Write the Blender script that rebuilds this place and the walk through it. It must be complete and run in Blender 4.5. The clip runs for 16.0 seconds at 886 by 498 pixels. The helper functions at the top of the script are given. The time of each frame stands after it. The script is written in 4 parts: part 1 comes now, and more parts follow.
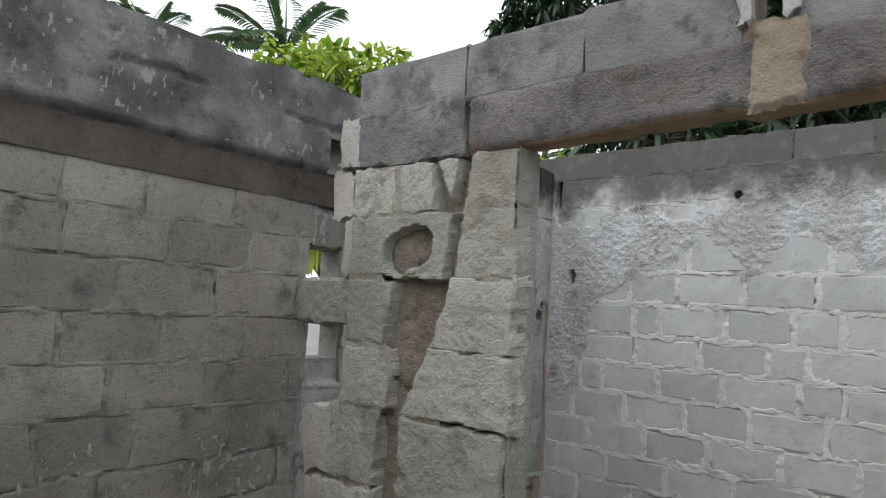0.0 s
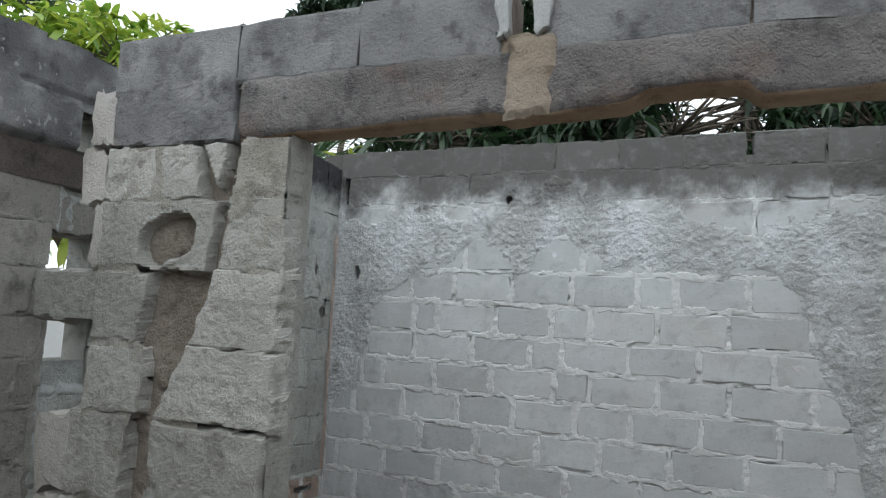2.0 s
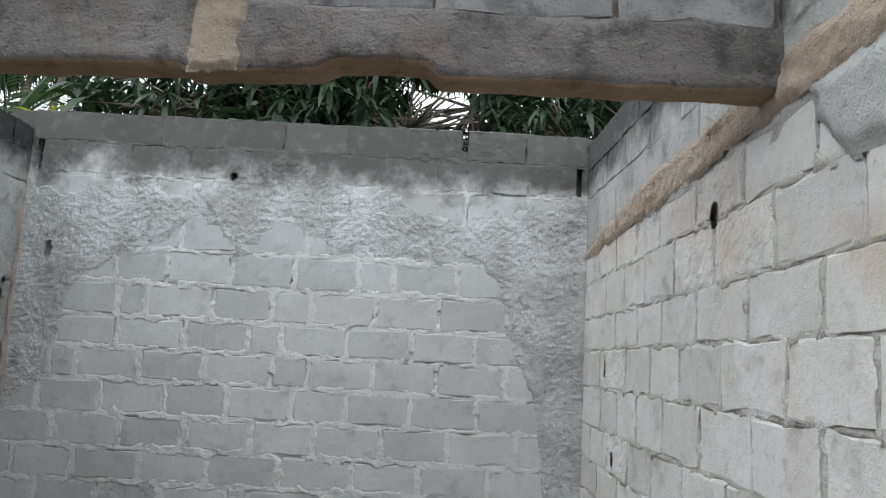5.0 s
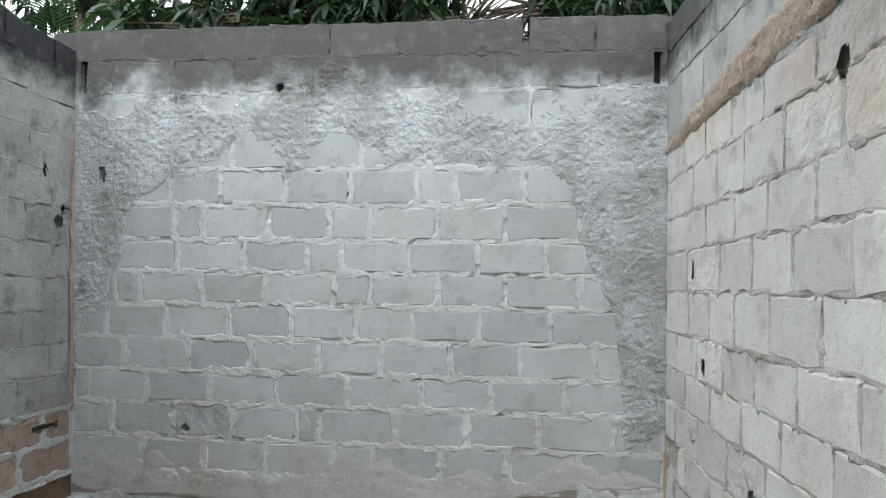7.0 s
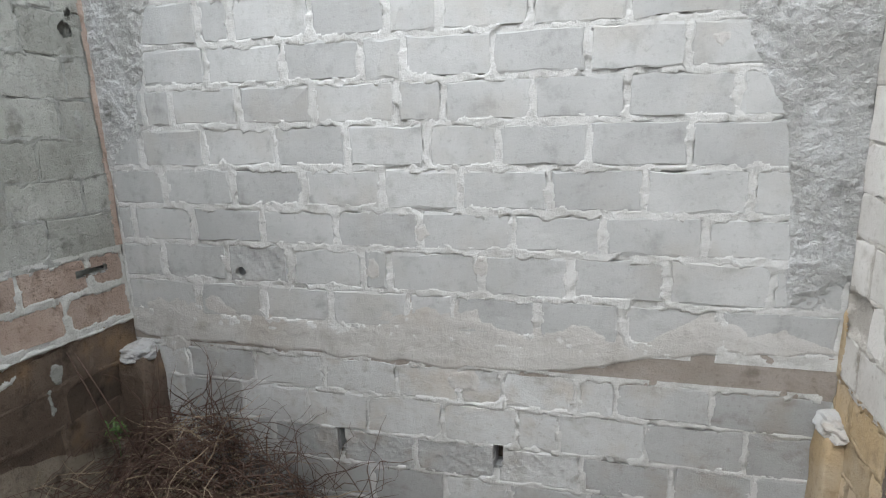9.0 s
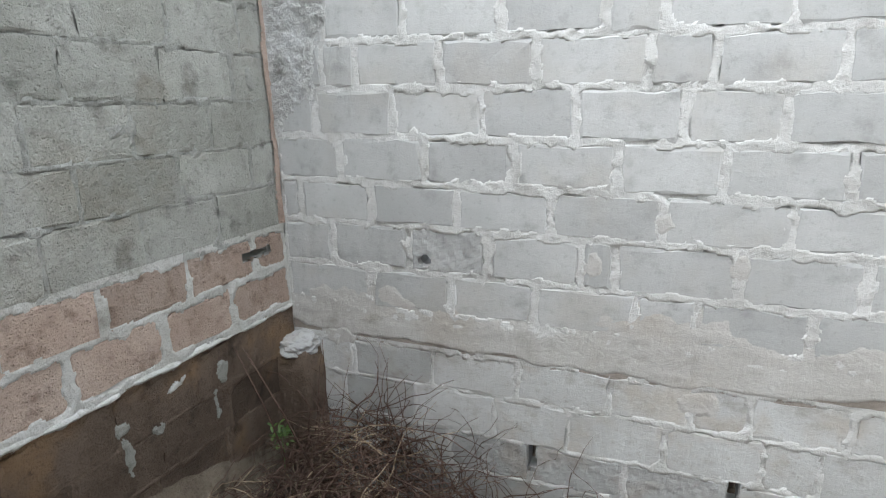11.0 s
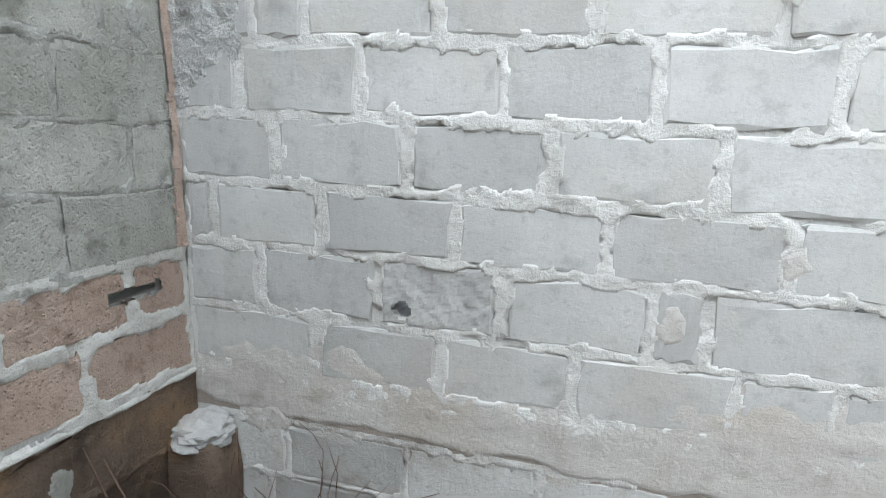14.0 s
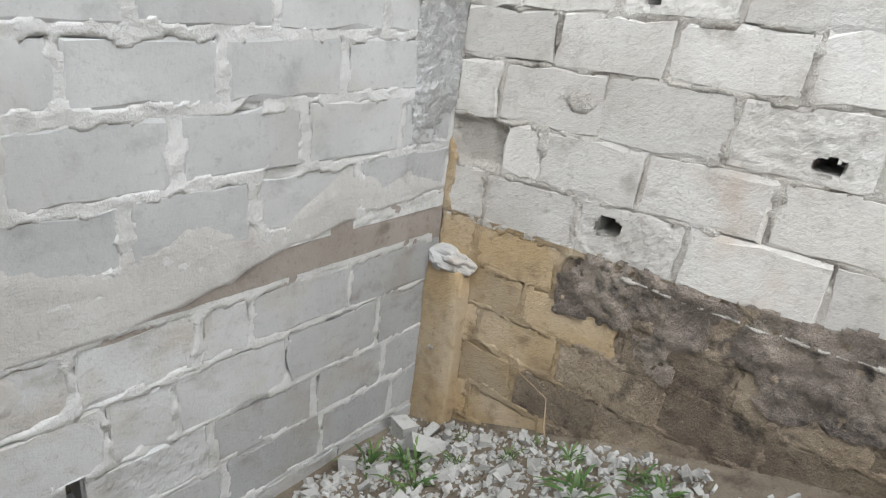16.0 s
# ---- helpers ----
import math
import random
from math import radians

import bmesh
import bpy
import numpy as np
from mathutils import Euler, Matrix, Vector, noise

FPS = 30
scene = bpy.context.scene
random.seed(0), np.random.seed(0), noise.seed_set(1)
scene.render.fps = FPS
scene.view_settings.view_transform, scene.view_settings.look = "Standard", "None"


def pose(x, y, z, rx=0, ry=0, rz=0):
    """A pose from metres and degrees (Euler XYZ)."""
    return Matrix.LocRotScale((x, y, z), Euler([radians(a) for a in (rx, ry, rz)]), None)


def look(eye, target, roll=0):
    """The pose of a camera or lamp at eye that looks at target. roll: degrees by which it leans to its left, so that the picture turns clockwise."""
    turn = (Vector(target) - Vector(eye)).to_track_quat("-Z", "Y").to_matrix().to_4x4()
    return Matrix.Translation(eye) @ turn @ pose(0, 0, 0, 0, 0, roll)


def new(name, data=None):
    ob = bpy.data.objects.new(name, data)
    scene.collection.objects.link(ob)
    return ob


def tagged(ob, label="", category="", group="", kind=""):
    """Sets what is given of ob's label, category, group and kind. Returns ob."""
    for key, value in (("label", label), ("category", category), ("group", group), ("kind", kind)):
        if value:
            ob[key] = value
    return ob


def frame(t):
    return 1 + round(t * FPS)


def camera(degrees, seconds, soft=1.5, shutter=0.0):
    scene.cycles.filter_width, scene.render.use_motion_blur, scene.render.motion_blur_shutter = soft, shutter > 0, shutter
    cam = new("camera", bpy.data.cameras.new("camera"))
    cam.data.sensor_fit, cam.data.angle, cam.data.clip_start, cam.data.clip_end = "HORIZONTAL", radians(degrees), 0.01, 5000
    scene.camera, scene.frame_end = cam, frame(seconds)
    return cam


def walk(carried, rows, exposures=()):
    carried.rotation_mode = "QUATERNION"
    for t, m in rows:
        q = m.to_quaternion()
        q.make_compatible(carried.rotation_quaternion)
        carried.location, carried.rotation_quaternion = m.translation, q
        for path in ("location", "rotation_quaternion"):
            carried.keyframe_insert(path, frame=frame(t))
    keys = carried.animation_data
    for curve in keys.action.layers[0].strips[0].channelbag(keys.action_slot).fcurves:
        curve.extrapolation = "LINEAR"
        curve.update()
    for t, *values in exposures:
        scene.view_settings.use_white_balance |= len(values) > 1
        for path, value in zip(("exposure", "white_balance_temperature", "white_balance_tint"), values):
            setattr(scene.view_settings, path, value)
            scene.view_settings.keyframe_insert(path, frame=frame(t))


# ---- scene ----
cam = camera(69.4, 16.0, soft=1.2)
PATH = [
    (0, (2.872, -4.916, 1.964), (1.594, -3.389, 2.143), 3.2),
    (0.5, (2.878, -4.894, 1.959), (1.740, -3.258, 2.135), 3.6),
    (1, (2.909, -4.872, 1.951), (1.930, -3.134, 2.108), 3.3),
    (1.5, (2.935, -4.833, 1.954), (2.088, -3.030, 2.131), 3.1),
    (2, (2.952, -4.827, 1.949), (2.207, -2.983, 2.159), 3.0),
    (2.5, (2.980, -4.791, 1.951), (2.445, -2.878, 2.189), 4.0),
    (3, (3.014, -4.767, 1.943), (2.624, -2.824, 2.211), 4.1),
    (3.5, (3.080, -4.753, 1.932), (2.850, -2.787, 2.218), 3.1),
    (4, (3.147, -4.733, 1.918), (3.077, -2.752, 2.184), 3.2),
    (4.2, (3.179, -4.729, 1.914), (3.161, -2.749, 2.195), 3.3),
    (6.3, (3.170, -4.621, 1.820), (3.138, -2.621, 1.832), 2.0),
    (6.5, (3.183, -4.582, 1.817), (3.121, -2.583, 1.800), 0.2),
    (7, (3.166, -4.382, 1.747), (2.962, -2.393, 1.756), 0.5),
    (7.5, (3.194, -4.198, 1.747), (2.965, -2.219, 1.572), -0.9),
    (8, (3.155, -3.973, 1.601), (2.922, -2.003, 1.344), -0.3),
    (8.2, (3.133, -3.829, 1.569), (2.779, -1.878, 1.311), -2.0),
    (8.5, (3.147, -3.612, 1.611), (2.908, -1.655, 1.274), -1.7),
    (9, (3.131, -3.343, 1.563), (2.602, -1.480, 1.062), -2.0),
    (9.2, (3.082, -3.293, 1.556), (2.391, -1.489, 1.033), -2.9),
    (11.3, (2.058, -2.867, 1.516), (1.356, -1.091, 0.894), -1.2),
    (11.5, (2.033, -2.776, 1.461), (1.215, -1.080, 0.787), -1.1),
    (12, (1.832, -2.643, 1.361), (0.520, -1.253, 0.772), -4.3),
    (12.2, (1.757, -2.534, 1.340), (0.380, -1.155, 0.886), -3.8),
    (12.5, (1.672, -2.450, 1.282), (0.348, -1.054, 0.736), -2.3),
    (13, (1.536, -2.290, 1.284), (0.237, -0.831, 0.859), -3.9),
    (13.5, (1.508, -2.124, 1.301), (0.544, -0.455, 0.768), -2.4),
    (14, (1.594, -1.975, 1.220), (1.047, -0.114, 0.732), 1.4),
    (14.5, (1.702, -1.866, 1.213), (1.608, 0.051, 0.650), 3.3),
    (15, (1.973, -1.789, 1.145), (2.423, 0.051, 0.502), 5.3),
    (15.5, (1.944, -1.742, 1.161), (3.042, -0.275, 0.360), 6.5),
    (16, (1.946, -1.840, 1.120), (3.381, -0.692, 0.331), 6.9),
]
walk(cam, [(t, look(eye, target, roll)) for t, eye, target, roll in PATH],
     exposures=[(0, 1.0, 6450, 8), (1.5, 1.0, 6250, 7), (2.5, 0.95, 6050, 6), (3.5, 0.95, 6100, 7), (6.3, 1.35, 6250, 8), (7.5, 1.45, 6200, 7), (9.0, 1.85, 6400, 9), (11.5, 2.2, 6250, 8), (12.0, 2.6, 6150, 8), (13.0, 2.65, 6350, 9), (14.5, 2.12, 6150, 6), (15.5, 2.1, 6400, 9), (16.0, 2.0, 6450, 9)])

# ---- light ----
world = bpy.data.worlds.new("sky")
scene.world = world
world.use_nodes = True
wn = world.node_tree.nodes
sky = wn.new("ShaderNodeTexSky")
sky.sky_type, sky.sun_disc = "NISHITA", False
sky.sun_elevation, sky.sun_rotation = radians(60), radians(-155)
sky.air_density, sky.dust_density, sky.ozone_density = 1.0, 5.5, 1.0
clouds = wn.new("ShaderNodeTexNoise")
clouds.inputs["Scale"].default_value, clouds.inputs["Detail"].default_value = 2.2, 5
cover = wn.new("ShaderNodeMapRange")
for i, v in enumerate((0.25, 0.6, 0.72, 0.98), 1):
    cover.inputs[i].default_value = v
overcast = wn.new("ShaderNodeMix")
overcast.data_type = "RGBA"
overcast.inputs[7].default_value = (6.3, 6.55, 6.75, 1)
wire = world.node_tree.links.new
wire(clouds.outputs["Fac"], cover.inputs[0])
wire(cover.outputs[0], overcast.inputs[0])
wire(sky.outputs[0], overcast.inputs[6])
wire(overcast.outputs[2], wn["Background"].inputs[0])
wn["Background"].inputs[1].default_value = 0.15
sun = new("sun", bpy.data.lights.new("sun", "SUN"))
sun.data.energy, sun.data.angle, sun.data.color = 0.5, radians(70), (1.0, 0.985, 0.96)
sun.matrix_world = look((-3.0, -4.0, 8.0), (0, 0, 0))

# ---- noise and mesh helpers ----
RNG = np.random.default_rng(7)


def vn(u, v, scale, seed):
    """Smooth value noise, -1 to 1, on arrays."""
    lat = np.random.default_rng(seed).uniform(-1, 1, (64, 64))
    a, b = np.asarray(u) * scale + 17.3, np.asarray(v) * scale + 9.1
    i, j = np.floor(a).astype(int), np.floor(b).astype(int)
    f, g = a - i, b - j
    f, g = f * f * (3 - 2 * f), g * g * (3 - 2 * g)
    n = lambda p, q: lat[p % 64, q % 64]
    return (n(i, j) * (1 - f) + n(i + 1, j) * f) * (1 - g) + (n(i, j + 1) * (1 - f) + n(i + 1, j + 1) * f) * g


def fbm(u, v, scale, seed, octaves=3):
    return sum(vn(u, v, scale * 2 ** k, seed + k) * 0.5 ** k for k in range(octaves)) / 1.6


def ramp(x, a, b):
    t = np.clip((x - a) / (b - a), 0, 1)
    return t * t * (3 - 2 * t)


def mesh_object(name, verts, faces, material, parent=None, smooth=True, label=""):
    me = bpy.data.meshes.new(name)
    me.from_pydata([tuple(v) for v in verts], [], faces)
    if smooth:
        me.polygons.foreach_set("use_smooth", [True] * len(me.polygons))
    me.materials.append(material)
    me.update()
    ob = new(name, me)
    if parent is not None:
        ob.parent = parent
    if label:
        ob["label"] = label
    return ob


class Plane:
    """A wall's face: u along it, z up, h out of it."""

    def __init__(self, o, u, n, slope=0.0):
        self.o, self.u, self.n, self.slope = np.array(o, float), np.array(u, float), np.array(n, float), slope

    def at(self, u, z, h):
        u, z, h = np.broadcast_arrays(np.asarray(u, float), np.asarray(z, float), np.asarray(h, float))
        p = self.o + u[..., None] * self.u + h[..., None] * self.n
        p[..., 2] += z + self.slope * u
        return p


def sheet(name, plane, u0, u1, z0, z1, step, height, material, parent, label="", kind="", smooth=True):
    """A coat of mortar or plaster as relief; height(u, z) gives its relief, nan where there is none."""
    nu, nz = max(2, int((u1 - u0) / step)), max(2, int((z1 - z0) / step))
    uu, zz = np.meshgrid(np.linspace(u0, u1, nu + 1), np.linspace(z0, z1, nz + 1), indexing="ij")
    hh = height(uu, zz)
    keep = ~np.isnan(hh)
    pts = plane.at(uu, zz, np.nan_to_num(hh)).reshape(-1, 3)
    idx = np.arange((nu + 1) * (nz + 1)).reshape(nu + 1, nz + 1)
    ok = keep[:-1, :-1] & keep[1:, :-1] & keep[1:, 1:] & keep[:-1, 1:]
    quads = np.stack([idx[:-1, :-1], idx[1:, :-1], idx[1:, 1:], idx[:-1, 1:]], -1)[ok]
    if np.dot(np.cross(plane.u, (0, 0, 1)), plane.n) < 0:
        quads = quads[:, ::-1]
    used = np.unique(quads)
    back = np.full(len(pts), -1)
    back[used] = np.arange(len(used))
    ob = mesh_object(name, pts[used].tolist(), back[quads].tolist(), material, parent, smooth, label)
    if kind:
        ob["kind"] = kind
    return ob


def slab(name, plane, u0, u1, z0, z1, h0, h1, holes, material, label, category="wall"):
    """A wall with thickness from h0 to h1 and openings through it."""
    us = sorted({u0, u1, *[v for c in holes for v in c[:2] if u0 < v < u1]})
    zs = sorted({z0, z1, *[v for c in holes for v in c[2:] if z0 < v < z1]})
    verts, faces = [], []
    for a, b in zip(us, us[1:]):
        for c, d in zip(zs, zs[1:]):
            m, n = (a + b) / 2, (c + d) / 2
            if any(q[0] < m < q[1] and q[2] < n < q[3] for q in holes):
                continue
            k = len(verts)
            for h in (h0, h1):
                verts += [tuple(plane.at(p, q, h)) for p, q in ((a, c), (b, c), (b, d), (a, d))]
            faces += [[k + i for i in f] for f in ((0, 1, 2, 3), (7, 6, 5, 4), (0, 4, 5, 1), (1, 5, 6, 2), (2, 6, 7, 3), (3, 7, 4, 0))]
    ob = mesh_object(name, verts, faces, material, None, False)
    bm = bmesh.new()
    bm.from_mesh(ob.data)
    bmesh.ops.recalc_face_normals(bm, faces=bm.faces)
    bm.to_mesh(ob.data)
    bm.free()
    return tagged(ob, label, category, kind="structure")


def block(name, plane, u0, u1, z0, z1, depth, material, parent, face=0.0, rough=0.006, label="", cut=None):
    """One worn sandcrete block: chipped outline, eased edges, uneven face. cut(u, z): moves its outline."""
    e = 0.009
    us = np.array([u0, u0 + e, u0 + (u1 - u0) * 0.27, (u0 + u1) / 2, u0 + (u1 - u0) * 0.73, u1 - e, u1])
    zs = np.array([z0, z0 + e, (z0 + z1) / 2, z1 - e, z1])
    uu, zz = np.meshgrid(us, zs, indexing="ij")
    du, dz = RNG.normal(0, rough, uu.shape), RNG.normal(0, rough, uu.shape)
    hh = RNG.normal(0, 0.0012, uu.shape) + face
    rim = np.zeros(uu.shape, bool)
    rim[0], rim[-1], rim[:, 0], rim[:, -1] = True, True, True, True
    hh[rim] -= 0.004
    uu, zz = uu + du, zz + dz
    if cut is not None:
        uu, zz = cut(uu, zz)
    front = plane.at(uu, zz, hh)
    n, m = uu.shape
    verts = [tuple(p) for p in front.reshape(-1, 3)]
    faces = [[i * m + j, (i + 1) * m + j, (i + 1) * m + j + 1, i * m + j + 1] for i in range(n - 1) for j in range(m - 1)]
    loop = [i * m for i in range(n)] + [(n - 1) * m + j for j in range(1, m)] + [i * m + m - 1 for i in range(n - 2, -1, -1)] + [j for j in range(m - 2, 0, -1)]
    base = plane.at(uu, zz, face - depth).reshape(-1, 3)
    k = len(verts)
    verts += [tuple(base[i]) for i in loop]
    c = len(loop)
    faces += [[loop[(i + 1) % c], loop[i], k + i, k + (i + 1) % c] for i in range(c)]
    faces.append([k + i for i in range(c)][::-1])
    if np.dot(np.cross(plane.u, (0, 0, 1)), plane.n) < 0:
        faces = [f[::-1] for f in faces]
    return mesh_object(name, verts, faces, material, parent, False, label)


def joint_relief(rects, mortar, seed, ragged=0.012, sunk=-0.03):
    """Relief of the mortar between blocks."""
    def height(u, z):
        d = np.full(u.shape, -1.0)
        for a, b, c, e in rects:
            d = np.maximum(d, np.minimum(np.minimum(u - a, b - u), np.minimum(z - c, e - z)))
        d = d + ragged * (fbm(u, z, 14, seed, 4) - 0.1) + ragged * 0.3 * fbm(u, z, 45, seed + 7, 2) - 0.004
        top = mortar[0] + mortar[1] * fbm(u, z, 22, seed + 20, 4) - 0.012 * ramp(fbm(u, z, 5, seed + 30, 3), 0.40, 0.5)
        return top + (sunk - top) * ramp(d, 0.006, 0.013)
    return height


def course_rects(rows, u0, u1, gap):
    """Blocks as rectangles: rows of (z0, z1, joints)."""
    out = []
    for z0, z1, joints in rows:
        cuts = [u0, *[j for j in joints if u0 + 0.05 < j < u1 - 0.05], u1]
        for a, b in zip(cuts, cuts[1:]):
            g = gap * random.uniform(0.7, 1.4)
            out.append((a + g / 2, b - g / 2, z0 + gap * random.uniform(0.3, 0.55), z1 - gap * random.uniform(0.3, 0.55)))
    return out


def running(u0, u1, length, k, seed):
    """Joints of a course in running bond."""
    r = random.Random(seed)
    x, out = u0 + (0.5 if k % 2 else 1.0) * length * r.uniform(0.9, 1.05), []
    while x < u1:
        out.append(x)
        x += length * r.uniform(0.93, 1.08)
    return out


# ---- holes: u, z, half width, half height, square ----
BACK_CUTS = [(0.867, 0.47, 0.03, 0.03, 0), (1.544, 2.90, 0.025, 0.025, 0), (0.22, 2.284, 0.022, 0.06, 0), (2.48, -0.61, 0.022, 0.075, 1), (1.465, -0.62, 0.022, 0.075, 1), (3.275, 3.27, 0.02, 0.085, 1), (4.145, 2.99, 0.022, 0.10, 1), (0.065, 3.0, 0.018, 0.11, 1)]
RIGHT_CUTS = [(0.84, 0.265, 0.055, 0.036, 0), (1.50, 0.70, 0.04, 0.024, 0), (2.25, 2.36, 0.03, 0.045, 0), (0.82, 1.14, 0.028, 0.04, 1), (0.61, 1.65, 0.02, 0.05, 0)]
RIGHT_SLOPE = 0.055
RIGHT_LAID_CUTS = [(u, z - RIGHT_SLOPE * u, a, b, k) for u, z, a, b, k in RIGHT_CUTS]
LEFT_CUTS = [(0.265, 0.495, 0.12, 0.018, 1), (0.162, 1.93, 0.04, 0.045, 0), (0.12, 2.02, 0.016, 0.02, 0), (0.30, 2.27, 0.012, 0.03, 0)]


def cut_depth(u, z, c):
    """Above 0 inside the hole."""
    w = 0.012 * fbm(u, z, 30, 401, 3)
    if c[4]:
        return np.minimum(c[2] - np.abs(u - c[0]), c[3] - np.abs(z - c[1])) + w * 0.7
    return min(c[2], c[3]) * (1 - np.hypot((u - c[0]) / c[2], (z - c[1]) / c[3])) + w


def carve(f, cuts):
    def height(u, z):
        h = f(u, z)
        for c in cuts:
            h = np.where(cut_depth(u, z, c) > 0, np.nan, h)
        return h
    return height


def cut_boxes(cuts, shear=0.0):
    return [(c[0] - c[2] * 1.1, c[0] + c[2] * 1.1, c[1] + shear * c[0] - c[3] * 1.1, c[1] + shear * c[0] + c[3] * 1.1) for c in cuts]


# ---- materials ----
def surface(name, base, dark, light, grain=90.0, bump=0.35, rough=0.93, vary=0.25, blotch=2.2, mould=None, pits=0.0, tint=None):
    """Weathered cement, stone or earth. mould: (z where it starts, z where it is full, colour, patchiness); tint: (colour, scale, share)."""
    m = bpy.data.materials.new(name)
    m.use_nodes = True
    nt = m.node_tree
    N, L = nt.nodes, nt.links.new
    b = N["Principled BSDF"]
    b.inputs["Roughness"].default_value = rough
    b.inputs["Specular IOR Level"].default_value = 0.25
    pos = N.new("ShaderNodeNewGeometry").outputs["Position"]

    def tex(scale, detail=5, rough_=0.6):
        t = N.new("ShaderNodeTexNoise")
        t.inputs["Scale"].default_value, t.inputs["Detail"].default_value, t.inputs["Roughness"].default_value = scale, detail, rough_
        L(pos, t.inputs["Vector"])
        return t.outputs["Fac"]

    def span(x, a, b_, lo=0.0, hi=1.0):
        r = N.new("ShaderNodeMapRange")
        r.interpolation_type = "SMOOTHSTEP"
        for i, v in enumerate((a, b_, lo, hi), 1):
            r.inputs[i].default_value = v
        L(x, r.inputs[0])
        return r.outputs[0]

    def mixc(f, a, b_):
        x = N.new("ShaderNodeMix")
        x.data_type = "RGBA"
        for sock, v in ((x.inputs[0], f), (x.inputs[6], a), (x.inputs[7], b_)):
            if isinstance(v, tuple):
                sock.default_value = (*v, 1)
            elif isinstance(v, (int, float)):
                sock.default_value = v
            else:
                L(v, sock)
        return x.outputs[2]

    def op(kind, a, b_):
        x = N.new("ShaderNodeMath")
        x.operation = kind
        for sock, v in zip(x.inputs, (a, b_)):
            if isinstance(v, (int, float)):
                sock.default_value = v
            else:
                L(v, sock)
        return x.outputs[0]

    col = mixc(span(tex(blotch, 4), 0.35, 0.68), base, light)
    col = mixc(span(tex(blotch * 2.7, 6), 0.52, 0.75), col, dark)
    if tint:
        col = mixc(op("MULTIPLY", span(tex(tint[1], 4), 0.5, 0.68), tint[2]), col, tint[0])
    mid = tex(24.0, 7, 0.75)
    col = mixc(span(mid, 0.53, 0.70, 0.0, 0.7), col, dark)
    col = mixc(span(mid, 0.30, 0.44, 0.6, 0.0), col, light)
    g = tex(grain, 3, 0.7)
    col = mixc(span(g, 0.25, 0.45, 0.35, 0.0), col, dark)
    col = mixc(span(g, 0.58, 0.8, 0.0, 0.4), col, light)
    if mould:
        z = N.new("ShaderNodeSeparateXYZ")
        L(pos, z.inputs[0])
        edge = op("ADD", z.outputs[2], op("MULTIPLY", op("SUBTRACT", tex(3.1, 6, 0.65), 0.5), mould[3]))
        col = mixc(op("MULTIPLY", span(edge, mould[0], mould[1]), span(tex(9.0, 6, 0.7), 0.22, 0.52, 0.82, 1.0)), col, mould[2])
    info = N.new("ShaderNodeObjectInfo").outputs["Random"]
    hsv = N.new("ShaderNodeHueSaturation")
    L(span(info, 0, 1, 1 - vary, 1 + vary * 0.6), hsv.inputs["Value"])
    L(col, hsv.inputs["Color"])
    L(hsv.outputs[0], b.inputs["Base Color"])
    high = op("ADD", op("MULTIPLY", g, 0.5), op("MULTIPLY", tex(grain * 0.22, 7, 0.72), 1.3))
    if pits:
        v = N.new("ShaderNodeTexVoronoi")
        v.inputs["Scale"].default_value = 55
        L(pos, v.inputs["Vector"])
        high = op("ADD", high, op("MULTIPLY", span(v.outputs["Distance"], 0.05, 0.3), pits))
    bp = N.new("ShaderNodeBump")
    bp.inputs["Strength"].default_value, bp.inputs["Distance"].default_value = bump, 0.02
    L(high, bp.inputs["Height"])
    L(bp.outputs[0], b.inputs["Normal"])
    return m


def leafy(name, a, b_, rough=0.45, trans=0.35):
    m = bpy.data.materials.new(name)
    m.use_nodes = True
    nt = m.node_tree
    N, L = nt.nodes, nt.links.new
    p = N["Principled BSDF"]
    r = N.new("ShaderNodeNewGeometry").outputs["Random Per Island"]
    x = N.new("ShaderNodeMix")
    x.data_type = "RGBA"
    L(r, x.inputs[0])
    x.inputs[6].default_value, x.inputs[7].default_value = (*a, 1), (*b_, 1)
    L(x.outputs[2], p.inputs["Base Color"])
    p.inputs["Roughness"].default_value = rough
    t = N.new("ShaderNodeBsdfTranslucent")
    L(x.outputs[2], t.inputs[0])
    s = N.new("ShaderNodeMixShader")
    s.inputs[0].default_value = trans
    L(p.outputs[0], s.inputs[1])
    L(t.outputs[0], s.inputs[2])
    L(s.outputs[0], N["Material Output"].inputs[0])
    return m


BLACK_MOULD = (0.035, 0.034, 0.036)
M_BACK = surface("grey_sandcrete", (0.425, 0.432, 0.433), (0.31, 0.312, 0.308), (0.485, 0.493, 0.496), bump=0.18, vary=0.10, tint=((0.41, 0.385, 0.35), 1.9, 0.4), mould=(2.72, 3.05, (0.095, 0.092, 0.086), 0.9))
M_WHITE = surface("pale_pointing_mortar", (0.515, 0.518, 0.51), (0.40, 0.395, 0.38), (0.585, 0.588, 0.585), vary=0.0, bump=0.5, mould=(2.72, 3.05, (0.10, 0.097, 0.09), 0.9))
M_COAT = surface("scratch_coat_render", (0.41, 0.412, 0.402), (0.28, 0.28, 0.27), (0.6, 0.61, 0.62), grain=60, bump=1.3, vary=0.0, blotch=2.2, mould=(2.8, 3.0, (0.12, 0.117, 0.108), 0.5))
M_BAND = surface("smeared_sandy_plaster", (0.455, 0.445, 0.43), (0.37, 0.35, 0.33), (0.51, 0.505, 0.495), vary=0.0, bump=0.35, tint=((0.40, 0.35, 0.30), 1.6, 0.45))
